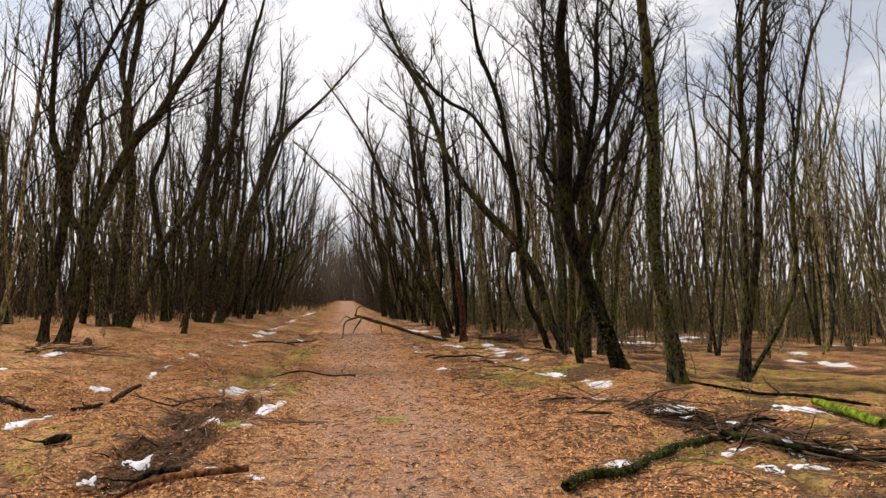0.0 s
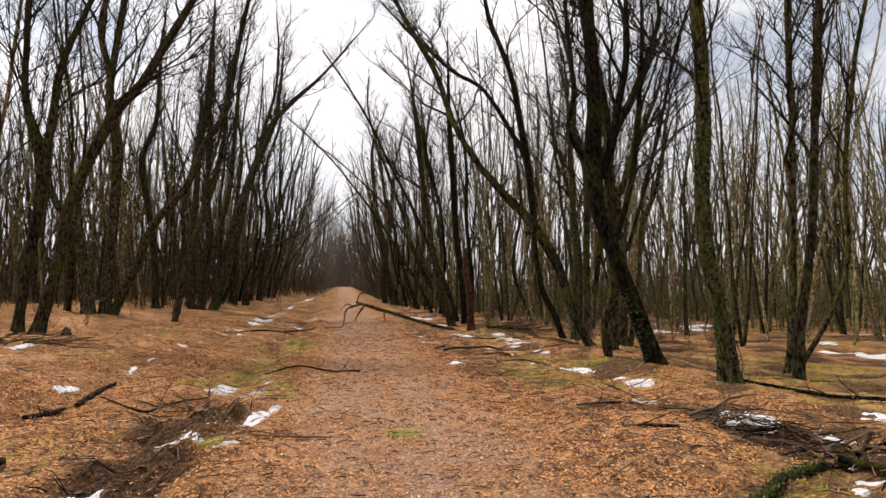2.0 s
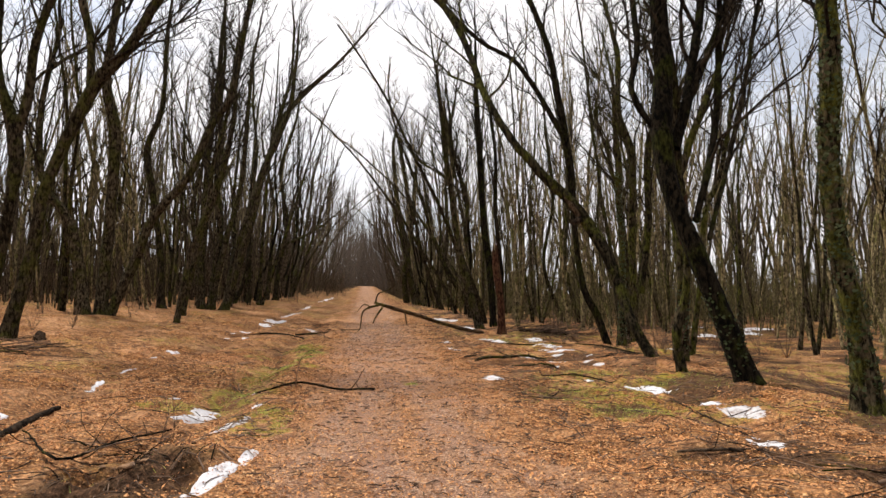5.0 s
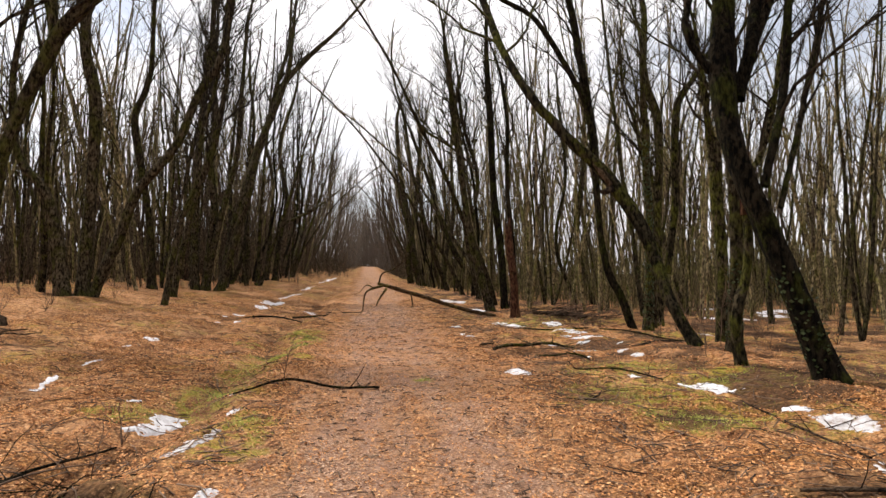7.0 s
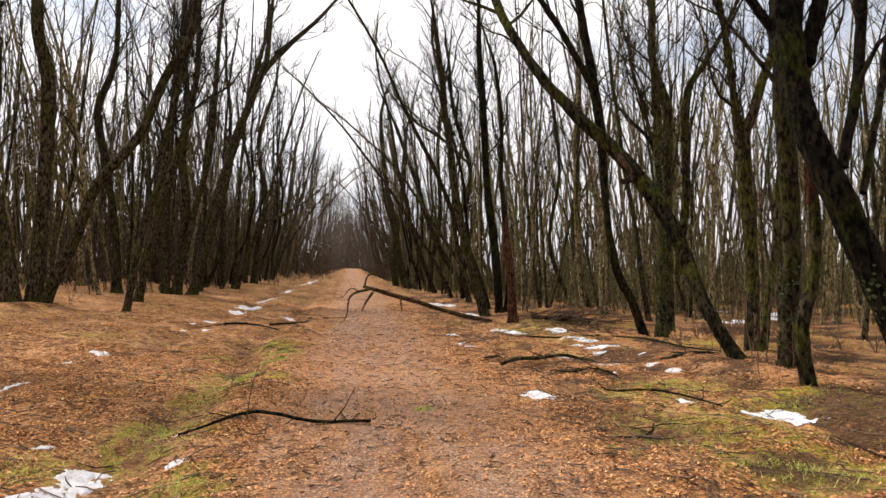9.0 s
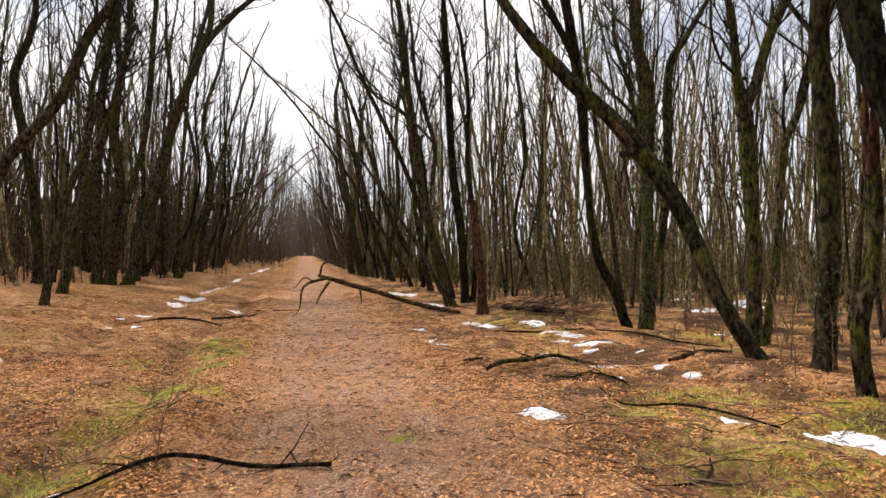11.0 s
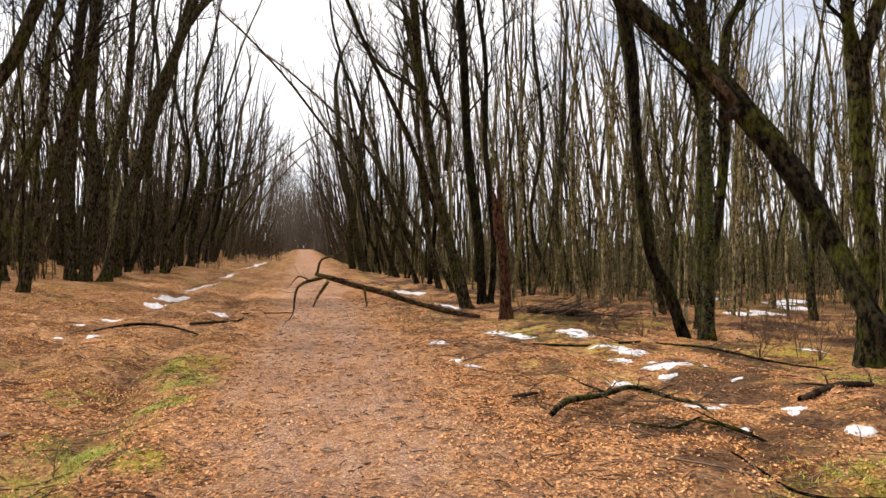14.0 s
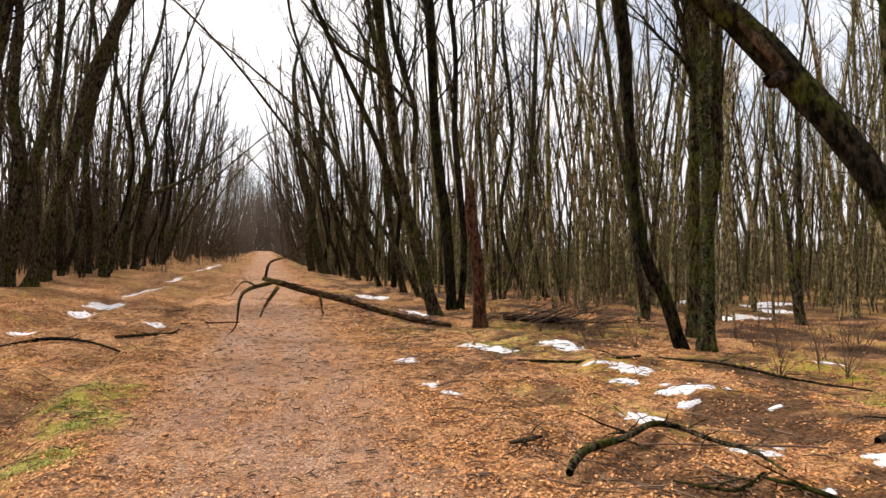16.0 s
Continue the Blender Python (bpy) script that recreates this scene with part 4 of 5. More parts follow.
for k in range(210):
    y = rnd.uniform(75, 190)
    near = 3.9 - 1.3 * (y - 75) / 115
    x = (0.9 + near + rnd.random() ** 2 * 3) if k % 2 else (0.3 - near - rnd.random() ** 2 * 3)
    thicket_places.append((x, y, rnd.uniform(0, 6.28), rnd.uniform(0.5, 1.7), rnd.randrange(6)))
for k in range(250):
    side = 1 if k % 5 < 2 else -1
    x, y = side * (rnd.uniform(7.2, 14) if side < 0 else rnd.uniform(6.2, 10)), rnd.uniform(44, 130)
    thicket_places.append((x, y, rnd.uniform(0, 6.28), rnd.uniform(1.5, 2.4), rnd.randrange(6)))
# Left-hand thicket takes darker bark, shade put into its colour; right-hand keeps pole bark.
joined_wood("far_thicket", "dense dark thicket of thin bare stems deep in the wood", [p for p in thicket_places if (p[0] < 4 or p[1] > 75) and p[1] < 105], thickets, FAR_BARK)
joined_wood("far_thicket", "brushwood of thin stems at the far end of the path, haze painted into its colour", [p for p in thicket_places if p[1] >= 105], thickets, HAZE_BARK)
joined_wood("far_thicket", "dense olive thicket of thin bare stems deep in the wood", [p for p in thicket_places if p[0] >= 4 and p[1] <= 75], thickets, BARK_POLE)


# ---- snow ----
def snow_patch(x0, y0, x1, y1, wide, ragged=1.0):
    """A ragged melting sheet along a line, thin at the rim, with holes where leaves show."""
    x, y = (x0 + x1) / 2, (y0 + y1) / 2
    long = math.hypot(x1 - x0, y1 - y0)
    ux, uy = ((x1 - x0) / long, (y1 - y0) / long)
    a, b = long * 0.47, max(wide * 0.42, 0.04)
    gap = max(0.016, min(a, b) / 9, (2 * a) / 90)
    u, v = np.meshgrid(np.arange(-a * 1.35, a * 1.35, gap), np.arange(-b * 1.5, b * 1.5, gap))
    wx, wy = x + u * ux - v * uy, y + u * uy + v * ux
    k = 1.0 / max(0.12, min(0.5, 0.5 * (a + b)))
    field = 0.85 - (u / a) ** 2 - (v / b) ** 2 + ragged * (1.1 * value_noise(wx * k * 1.3, wy * k * 1.3) + 0.9 * value_noise(wx * k * 3.1 + 7, wy * k * 3.1) + 0.9 * value_noise(wx * k * 7.0, wy * k * 7.0 + 5))
    wz = mesh_z(wx, wy) + np.clip(0.04 * field, -0.03, 0.011) + 0.004 * value_noise(wx * 19, wy * 19)
    rows_n, cols_n = u.shape
    at = (np.arange(rows_n - 1)[:, None] * cols_n + np.arange(cols_n - 1)[None, :])
    keep = np.maximum(np.maximum(field[:-1, :-1], field[1:, :-1]), np.maximum(field[:-1, 1:], field[1:, 1:])) > -0.05
    at = at[keep]
    z = gz(x, y)
    used, flat = np.unique(np.stack([at, at + 1, at + cols_n + 1, at + cols_n], 1), return_inverse=True)
    pts = np.stack([wx - x, wy - y, wz - z], -1).reshape(-1, 3)[used]
    ob = new("snow_patch", mesh_from("snow_patch", pts, flat.reshape(-1, 4), SNOW))
    ob.location = (x, y, z)
    SNOW_SPOTS.append((x, y, max(abs(x1 - x0), wide) * 0.6, max(abs(y1 - y0), wide) * 0.6))
    words = "thin melting patch of old white snow " + ("in the muddy ditch" if -3 < x < -0.5 else "in the old wheel rut" if x <= -3 else "on fallen leaves" if x < 6 else "on the woodland floor")
    return tagged(ob, words, "snow patch", "melting snow patches")


for stretch in (
    (  # the rut and the muddy ditch
     (-4.03, 8.33, -4.00, 9.81, 0.16), (-4.38, 12.07, -4.25, 12.62, 0.28), (-7.00, 16.10, -6.89, 17.54, 0.44), (-6.28, 12.71, -6.19, 12.94, 0.38), (-2.09, 6.81, -2.00, 7.19, 0.34), (-2.26, 6.08, -2.22, 6.53, 0.12), (-1.26, 6.08, -1.11, 6.24, 0.10), (-0.83, 6.00, -0.66, 5.77, 0.09), (-1.24, 8.74, -0.93, 10.38, 0.20), (-2.01, 8.80, -1.47, 8.34, 0.37), (-1.34, 8.00, -0.99, 8.36, 0.14), (-2.14, 12.98, -2.02, 13.41, 0.24)),
    (  # the ditch further on
     (-2.17, 12.66, -1.85, 13.47, 0.34), (-2.29, 12.58, -2.17, 12.72, 0.09), (-1.49, 11.25, -1.30, 12.18, 0.30), (-1.41, 13.18, -1.27, 13.30, 0.16), (-1.57, 14.04, -1.46, 14.03, 0.16), (-2.70, 13.69, -2.51, 13.83, 0.09), (-4.33, 16.39, -4.30, 17.23, 0.13), (-4.11, 14.60, -4.24, 15.20, 0.14), (-4.25, 15.16, -4.25, 15.68, 0.14), (-4.51, 18.69, -4.40, 18.90, 0.13), (-4.37, 19.64, -4.41, 20.23, 0.32), (-4.05, 36.44, -3.42, 41.42, 0.42), (-4.20, 33.24, -3.53, 34.49, 0.87), (-4.23, 31.37, -3.83, 32.51, 0.51), (-3.75, 24.97, -3.53, 24.98, 0.45), (-4.42, 26.48, -4.36, 26.82, 0.17), (-4.34, 27.99, -4.08, 28.83, 0.25), (-2.04, 29.26, -1.91, 30.39, 0.55), (-4.22, 24.76, -4.09, 24.81, 0.32)),
    (  # the verge and the brushwood heap
     (4.40, 14.30, 5.05, 13.70, 0.50), (4.93, 12.81, 4.96, 12.38, 0.30), (4.89, 12.21, 5.06, 11.46, 0.35), (4.43, 10.86, 4.35, 10.20, 0.40), (4.69, 9.18, 5.08, 8.56, 0.5), (4.17, 8.40, 4.89, 8.32, 0.98), (4.84, 9.06, 4.98, 8.86, 0.11), (5.22, 8.10, 5.16, 7.49, 0.37), (6.16, 8.10, 6.95, 8.56, 0.86), (4.21, 6.51, 4.38, 6.24, 0.09), (3.94, 6.20, 4.10, 5.94, 0.14), (3.69, 5.92, 3.80, 5.84, 0.29), (2.49, 5.96, 2.76, 5.82, 0.34), (3.82, 5.57, 3.93, 5.25, 0.16), (3.95, 5.31, 4.32, 5.20, 0.20)),
    (  # the heap and the open floor of the wood
     (4.77, 6.41, 4.76, 6.14, 1.07), (4.50, 6.02, 4.50, 5.88, 0.20), (4.58, 5.93, 4.57, 5.67, 0.16), (4.87, 6.03, 5.29, 6.24, 0.58), (14.87, 19.80, 16.66, 20.07, 1.30), (16.60, 20.24, 15.67, 17.76, 1.30), (17.71, 23.16, 18.38, 22.78, 1.30), (3.90, 14.80, 4.13, 14.55, 0.28), (4.70, 16.70, 4.89, 16.42, 0.23)),
    (  # beside the arched branch
     (5.10, 23.62, 5.79, 23.71, 1.30), (5.36, 21.76, 5.41, 21.00, 0.65), (4.67, 20.80, 5.10, 20.94, 0.55), (5.02, 20.31, 5.20, 20.25, 0.17), (4.83, 19.93, 5.83, 20.07, 0.44), (4.75, 19.60, 5.10, 19.64, 0.15), (3.92, 19.34, 4.37, 19.04, 0.39), (4.15, 18.06, 4.51, 18.03, 0.51), (4.56, 18.06, 4.62, 17.98, 0.09), (4.86, 17.53, 4.99, 17.31, 0.12), (4.82, 17.35, 4.84, 17.26, 0.16), (4.12, 17.18, 4.19, 17.10, 0.13), (5.47, 19.08, 5.64, 19.06, 0.11), (8.61, 21.61, 9.27, 21.98, 1.01), (4.93, 22.01, 5.33, 21.74, 0.14)),
    (  # near the broken limb
     (2.40, 22.98, 2.56, 22.54, 0.40), (2.36, 21.25, 2.48, 21.01, 0.22), (2.41, 20.80, 2.60, 20.48, 0.09), (3.80, 24.43, 4.59, 23.57, 0.59), (4.34, 31.78, 4.65, 29.63, 0.50), (3.90, 37.33, 4.83, 36.27, 1.30), (14.78, 30.36, 16.10, 30.17, 1.30), (17.78, 32.77, 18.18, 31.14, 1.10)),
    (  # far off
     (6.9, 28.7, 8.0, 28.8, 0.9), (-3.9, 45.0, -3.6, 50.0, 0.5), (-3.74, 55.5, -3.0, 70.0, 0.6), (18.0, 33.5, 21.0, 34.5, 1.3), (16.5, 36.0, 18.5, 37.0, 1.6), (21.8, 26.0, 24.2, 27.0, 1.2), (13.4, 29.8, 14.6, 30.2, 1.0),
     (2.32, 15.8, 2.56, 15.2, 0.42, 0.3))):
    for row in stretch:
        snow_patch(*row)


# ---- fallen wood ----
def fallen(name, label, category, pts, mat, lift=0.0, twigs=0, seed=1, group="", bark_label=""):
    """A stick, branch or log that lies along (x, y, radius) or, with four values, (x, y, height, radius)."""
    rnd2 = random.Random(seed)
    x0, y0 = pts[0][:2]
    z0 = gz(x0, y0)
    slim = 1.0 if len(pts[0]) == 4 else 0.68
    line = [(p[0] - x0, p[1] - y0, (gz(p[0], p[1]) - z0 + p[2] * 0.75 + lift if len(p) == 3 else p[2] - z0), p[-1] * slim) for p in pts]
    line = curve_through(line, 0.07)
    radii, line = np.maximum(line[:, 3], 0.004), line[:, :3]
    line = line + np.cumsum(np.random.RandomState(seed).randn(*line.shape) * 0.006, axis=0) * np.array([1, 1, 0.3])
    ob = tagged(new(name), label, category, group)
    ob.location = (x0, y0, z0)
    soup = Soup()
    sides = 10 if radii.max() > 0.025 else 6
    soup.tube(line, radii, sides, trunk_wobble(rnd2, 0.0, 6))
    soup.cap(line[0], 0, sides)
    soup.cap(line[-1], sides * len(line), sides)
    part("wood", soup.mesh("wood", mat), ob, bark_label)
    if mat is MOSS_BRANCH:
        v, f = ivy_leaves(rnd2, line, radii * 0.9, 1500, -9, 9, 0.006, 0.016)
        part("moss", mesh_from("moss", v, f, MOSS_TUFT, False), ob, "dark green moss tufts")
    if twigs:
        for _ in range(twigs):
            t = Soup()
            i = rnd2.randint(len(line) // 4, len(line) - 1)
            a = rnd2.uniform(0, 6.28)
            way = np.array([math.cos(a), math.sin(a), rnd2.uniform(0.0, 0.5)])
            s = wander(rnd2, line[i], way / np.linalg.norm(way), rnd2.uniform(0.15, 0.55), 4, -0.02, 0.25)
            t.tube(s, np.linspace(max(0.005, radii[i] * 0.4), 0.003, 5), 4)
            part("twig", t.mesh("twig", mat), ob)
    return ob


STICKS = "sticks and branches on the ground"
fallen("fallen_branch", "thick crooked mossy branch lying on the leaves", "branch", [(1.80, 5.08, 0.068), (2.14, 5.42, 0.068), (2.54, 5.55, 0.064), (3.25, 6.2, 0.062), (3.81, 6.52, 0.059), (4.17, 6.48, 0.052), (4.5, 6.25, 0.035)], MOSS_BRANCH, 0.02, 3, 3, STICKS, "green mossy bark")
fallen("log", "short dark split log in the leaf litter", "log", [(-3.76, 11.3, 0.05), (-3.84, 12.1, 0.075), (-3.85, 13.0, 0.05)], DEAD, 0, 0, 4)
fallen("fallen_branch", "reddish-brown barkless stick at the ditch", "branch", [(-1.9, 5.72, 0.03), (-1.6, 5.74, 0.042), (-1.2, 5.74, 0.046), (-0.83, 5.97, 0.04)], RED_WOOD, 0.03, 1, 5, STICKS)
fallen("log", "black waterlogged log half sunk in the ditch", "log", [(-1.95, 6.35, 0.05), (-1.75, 6.33, 0.06), (-1.5, 6.38, 0.05)], BARK_BLACK, 0.02, 2, 25)
fallen("stick", "thin stick lying on the path edge", "stick", [(-1.06, 8.6, 0.012), (-0.62, 8.58, 0.017), (-0.19, 8.43, 0.012)], LITTER, 0.01, 3, 6, STICKS)
fallen("fallen_branch", "dark forked branch lying across the path edge", "branch", [(-1.5, 13.9, 0.014), (-0.91, 14.5, 0.026), (-0.3, 14.48, 0.026), (0.3, 14.33, 0.025)], BARK_BLACK, 0.01, 9, 7, STICKS)
fallen("log", "bright green moss-covered log", "log", [(7.05, 8.7, 0.085), (6.85, 7.9, 0.10), (6.8, 7.2, 0.095)], MOSS_LOG, 0.02, 0, 8)
fallen("fallen_branch", "thick dark branch in the brushwood heap", "branch", [(4.06, 6.42, 0.05), (4.3, 5.7, 0.042), (4.85, 5.2, 0.037), (5.6, 4.9, 0.03)], BARK_BLACK, 0.06, 5, 9, STICKS)
fallen("fallen_branch", "long dark branch lying at the trees' feet", "branch", [(6.48, 11.5, 0.035), (6.97, 10.1, 0.042), (7.19, 9.2, 0.04), (7.68, 8.4, 0.03)], BARK_BLACK, 0.02, 6, 10, STICKS)
fallen("fallen_branch", "dark mossy arched branch lying on the leaves", "branch", [(2.50, 17.72, 0.04), (2.82, 18.05, 0.05), (3.36, 18.36, 0.046), (3.9, 18.68, 0.044), (4.2, 18.62, 0.036), (4.1, 18.15, 0.028), (4.13, 17.7, 0.022), (3.97, 17.25, 0.012)], BARK_MOSS, 0.06, 14, 11, STICKS)
fallen("fallen_branch", "dark crooked branch half in the leaf litter", "branch", [(3.82, 17.4, 0.014), (3.9, 17.2, 0.026), (3.97, 17.0, 0.028), (4.05, 16.75, 0.015)], BARK_BLACK, 0.02, 6, 12, STICKS)
fallen("stick", "crooked dark stick on the orange leaves", "stick", [(3.3, 17.65, 0.012), (3.56, 17.32, 0.018), (3.92, 17.44, 0.014)], BARK_BLACK, 0.02, 5, 31, STICKS)
fallen("stick", "long thin stick behind the arched branch", "stick", [(3.5, 18.41, 0.01), (4.15, 18.1, 0.016), (4.88, 17.73, 0.012)], LITTER, 0.02, 6, 32, STICKS)
fallen("stick", "dark stick lying flat on the leaves", "stick", [(3.15, 10.1, 0.02), (3.51, 9.87, 0.026), (3.89, 9.83, 0.022)], DEAD, 0.01, 3, 33, STICKS)
fallen("stick", "rotten brown stick lying flat on the leaves", "stick", [(2.98, 8.27, 0.026), (3.2, 8.02, 0.034), (3.56, 8.08, 0.028)], DEAD, 0.01, 2, 34, STICKS)
fallen("stick", "long thin stick along the green verge", "stick", [(4.4, 10.88, 0.014), (4.5, 12.0, 0.018), (4.67, 13.13, 0.012)], DEAD, 0.015, 4, 35, STICKS)
fallen("stick", "short forked stick on the path edge", "stick", [(2.51, 13.31, 0.012), (2.9, 13.5, 0.016), (3.16, 13.8, 0.01)], DEAD, 0.01, 4, 36, STICKS)
fallen("log", "short dark mossy piece of log among leaves", "log", [(-3.24, 7.7, 0.05), (-3.14, 7.78, 0.07), (-3.02, 7.86, 0.045)], BARK_MOSS, 0.01, 2, 37)
fallen("log", "flat dark slab of fallen bark", "log", [(-3.9, 10.1, 0.035), (-3.84, 10.6, 0.05), (-3.85, 11.15, 0.03)], DEAD, 0.0, 3, 38)
fallen("fallen_branch", "dark rotten branch sunk in the leaf litter", "branch", [(-5.1, 10.25, 0.05), (-4.75, 9.95, 0.06), (-4.45, 9.7, 0.05), (-4.2, 9.72, 0.03)], DEAD, 0.0, 6, 39, STICKS)
fallen("fallen_branch", "thin dark branch arching over the churned ditch", "branch", [(-3.6, 11.7, 0.012), (-2.8, 10.5, 0.018), (-2.6, 10.45, 0.02), (-2.45, 11.2, 0.02), (-2.15, 12.05, 0.012)], BARK_BLACK, 0.05, 8, 40, STICKS)
fallen("stick", "thin bent stick standing out of the ditch", "stick", [(-2.5, 10.6, 0.010), (-2.3, 11.1, 0.012), (-2.05, 11.5, 0.008)], LITTER, 0.12, 4, 41, STICKS)
fallen("fallen_branch", "long thin dark branch beside the snow", "branch", [(3.59, 16.56, 0.012), (3.42, 15.63, 0.017), (3.78, 15.25, 0.019), (3.99, 14.9, 0.018), (4.2, 14.3, 0.013)], BARK_BLACK, 0.02, 6, 13, STICKS)
fallen("log", "brown rotting log half buried in leaves", "log", [(5.2, 17.65, 0.05), (5.9, 17.86, 0.06), (6.5, 18.05, 0.05)], DEAD, -0.01, 4, 14)
fallen("fallen_branch", "straight dark pole lying between snow patches", "branch", [(4.1, 22.45, 0.03), (4.94, 22.2, 0.034), (5.95, 22.1, 0.028)], BARK_BLACK, 0.01, 3, 15, STICKS)
fallen("fallen_branch", "dark long branch lying at the tree feet", "branch", [(6.2, 22.0, 0.022), (6.71, 21.25, 0.03), (7.16, 20.5, 0.028), (7.5, 19.6, 0.016)], BARK_BLACK, 0.03, 7, 16, STICKS)
fallen("log", "small dark chunk of broken wood", "log", [(2.38, 18.52, 0.026), (2.5, 18.47, 0.035), (2.68, 18.52, 0.02)], DEAD, 0.01, 3, 17)
fallen("log", "dark rotting log at the foot of the snag", "log", [(6.0, 27.9, 0.09), (6.9, 27.5, 0.12), (7.7, 27.2, 0.11)], DEAD, 0.0, 8, 18)
fallen("fallen_branch", "dark branch beside the ditch", "branch", [(-2.35, 27.5, 0.045), (-1.65, 27.4, 0.045), (-1.25, 27.0, 0.035), (-1.15, 27.4, 0.02)], BARK_BLACK, 0.02, 3, 19, STICKS)
fallen("stick", "thin stick reaching onto the path", "stick", [(-1.3, 28.8, 0.022), (-0.7, 29.2, 0.028), (-0.05, 29.1, 0.02)], BARK_BLACK, 0.02, 2, 20, STICKS)
fallen("fallen_branch", "dark dead branch on the leafy bank", "branch", [(-3.9, 26.0, 0.03), (-3.3, 26.6, 0.045), (-2.65, 26.2, 0.04), (-1.8, 25.2, 0.022)], BARK_BLACK, 0.02, 8, 21, STICKS)
fallen("stick", "thin crooked stick on the path edge", "stick", [(1.95, 14.38, 0.012), (2.33, 14.0, 0.013), (2.95, 13.4, 0.012), (3.2, 13.6, 0.008)], LITTER, 0.01, 5, 22, STICKS)
fallen("stick", "thin dark stick on the green verge", "stick", [(2.9, 16.6, 0.012), (3.3, 16.1, 0.014), (3.2, 15.6, 0.01)], LITTER, 0.01, 4, 23, STICKS)
fallen("tree_stump", "small dark rotten stump on the leafy bank", "stump", [(-7.3, 19.8, gz(-7.3, 19.8) - 0.1, 0.17), (-7.3, 19.8, gz(-7.3, 19.8) + 0.06, 0.13), (-7.27, 19.83, gz(-7.3, 19.8) + 0.17, 0.08)], DEAD, 0, 0, 24)

limb = fallen("broken_tree_limb", "long broken limb lying across the path edge, tip raised", "branch", [(4.5, 27.2, 0.09, 0.05), (3.85, 27.15, 0.2, 0.062), (3.05, 27.0, 0.43, 0.064), (2.13, 26.65, 0.74, 0.064), (1.36, 26.4, 0.96, 0.062), (0.82, 26.15, 1.13, 0.06), (0.51, 26.1, 1.23, 0.042)], LIMB, 0, 8, 30)
lx, ly, lz = limb.location
for k, bit in enumerate(([(0.62, 1.14, 0.045), (0.21, 1.02, 0.036), (0.05, 0.84, 0.028), (-0.02, 0.35, 0.016), (-0.15, 0.2, 0.008)], [(0.74, 1.06, 0.042), (0.51, 0.72, 0.03), (0.41, 0.5, 0.014)],
                         [(0.51, 1.22, 0.03), (0.60, 1.52, 0.024), (0.93, 1.64, 0.018), (1.25, 1.89, 0.013), (1.41, 2.25, 0.007)], [(1.5, 0.92, 0.034), (1.56, 0.5, 0.014)],
                         [(0.35, 1.06, 0.022), (0.1, 1.15, 0.016), (-0.12, 0.9, 0.008)])):
    s = Soup()
    c = curve_through([(a - lx, 26.15 + 0.1 * k * (-1) ** k - ly, h - lz, r) for a, h, r in bit], 0.08)
    s.tube(c[:, :3], c[:, 3], 7)
    tw = random.Random(k)
    twigs_on(s, tw, c[:, :3], 0.012, 4, 0.35, False)
    part("side_branch", s.mesh("side_branch", LIMB), limb)

heap = tagged(new("brushwood_heap"), "heap of dark broken brushwood sticks over melting snow", "brushwood")
heap.location = (4.5, 7.4, gz(4.5, 7.4))
state = random.Random(41)
heap_line = ((4.35, 9.6), (4.1, 8.8), (4.35, 8.2), (4.5, 7.7), (4.5, 7.2), (4.45, 6.6), (4.6, 6.1), (4.75, 5.7), (4.8, 5.3))
for k in range(290):
    s = Soup()
    f = 8 * (0.12 + 0.88 * state.random())
    i = min(7, int(f))
    px = heap_line[i][0] + (heap_line[i + 1][0] - heap_line[i][0]) * (f - i) + state.gauss(0.1, 0.3)
    py = heap_line[i][1] + (heap_line[i + 1][1] - heap_line[i][1]) * (f - i) + state.gauss(0, 0.3)
    a, size = state.gauss(-0.6, 1.0), state.uniform(0.2, 0.8)
    p = wander(state, (px - 0.5 * size * math.cos(a), py - 0.5 * size * math.sin(a), 0), (math.cos(a), math.sin(a), 0), size, 5, 0.0, 0.06)
    rise, tip = state.uniform(0.0, 0.12), state.choice((0.02, 0.05, 0.1, 0.3)) * state.uniform(-0.3, 1.0)
    line = [(q[0] - 4.5, q[1] - 7.4, gz(px, py) * 0.6 + gz(q[0], q[1]) * 0.4 - heap.location.z + 0.015 + rise + tip * j / 5) for j, q in enumerate(p)]
    r = state.uniform(0.003, 0.010) if k % 14 else state.uniform(0.016, 0.026)
    s.tube(line, np.linspace(r, r * 0.5, 6), 5)
    part("stick", s.mesh("stick", (LITTER, DEAD, LIMB, BARK_BLACK, LITTER)[k % 5]), heap)

pile = tagged(new("brushwood_heap"), "low heap of dead twigs beside the snag", "brushwood")
pile.location = (6.6, 27.4, gz(6.6, 27.4))
for k in range(50):
    s = Soup()
    px, py = state.gauss(6.8, 0.8), state.gauss(27.3, 0.5)
    a, size = state.uniform(-0.6, 0.6), state.uniform(0.5, 1.6)
    p = wander(state, (px, py, 0), (math.cos(a), math.sin(a), 0), size, 5, 0.0, 0.14)
    rise, tip = state.uniform(0.0, 0.2), state.uniform(0.0, 0.4)
    s.tube([(q[0] - 6.6, q[1] - 27.4, gz(q[0], q[1]) - pile.location.z + 0.02 + rise + tip * i / 5) for i, q in enumerate(p)], np.linspace(0.014, 0.006, 6), 4)
    part("stick", s.mesh("stick", (DEAD, LITTER)[k % 2]), pile)


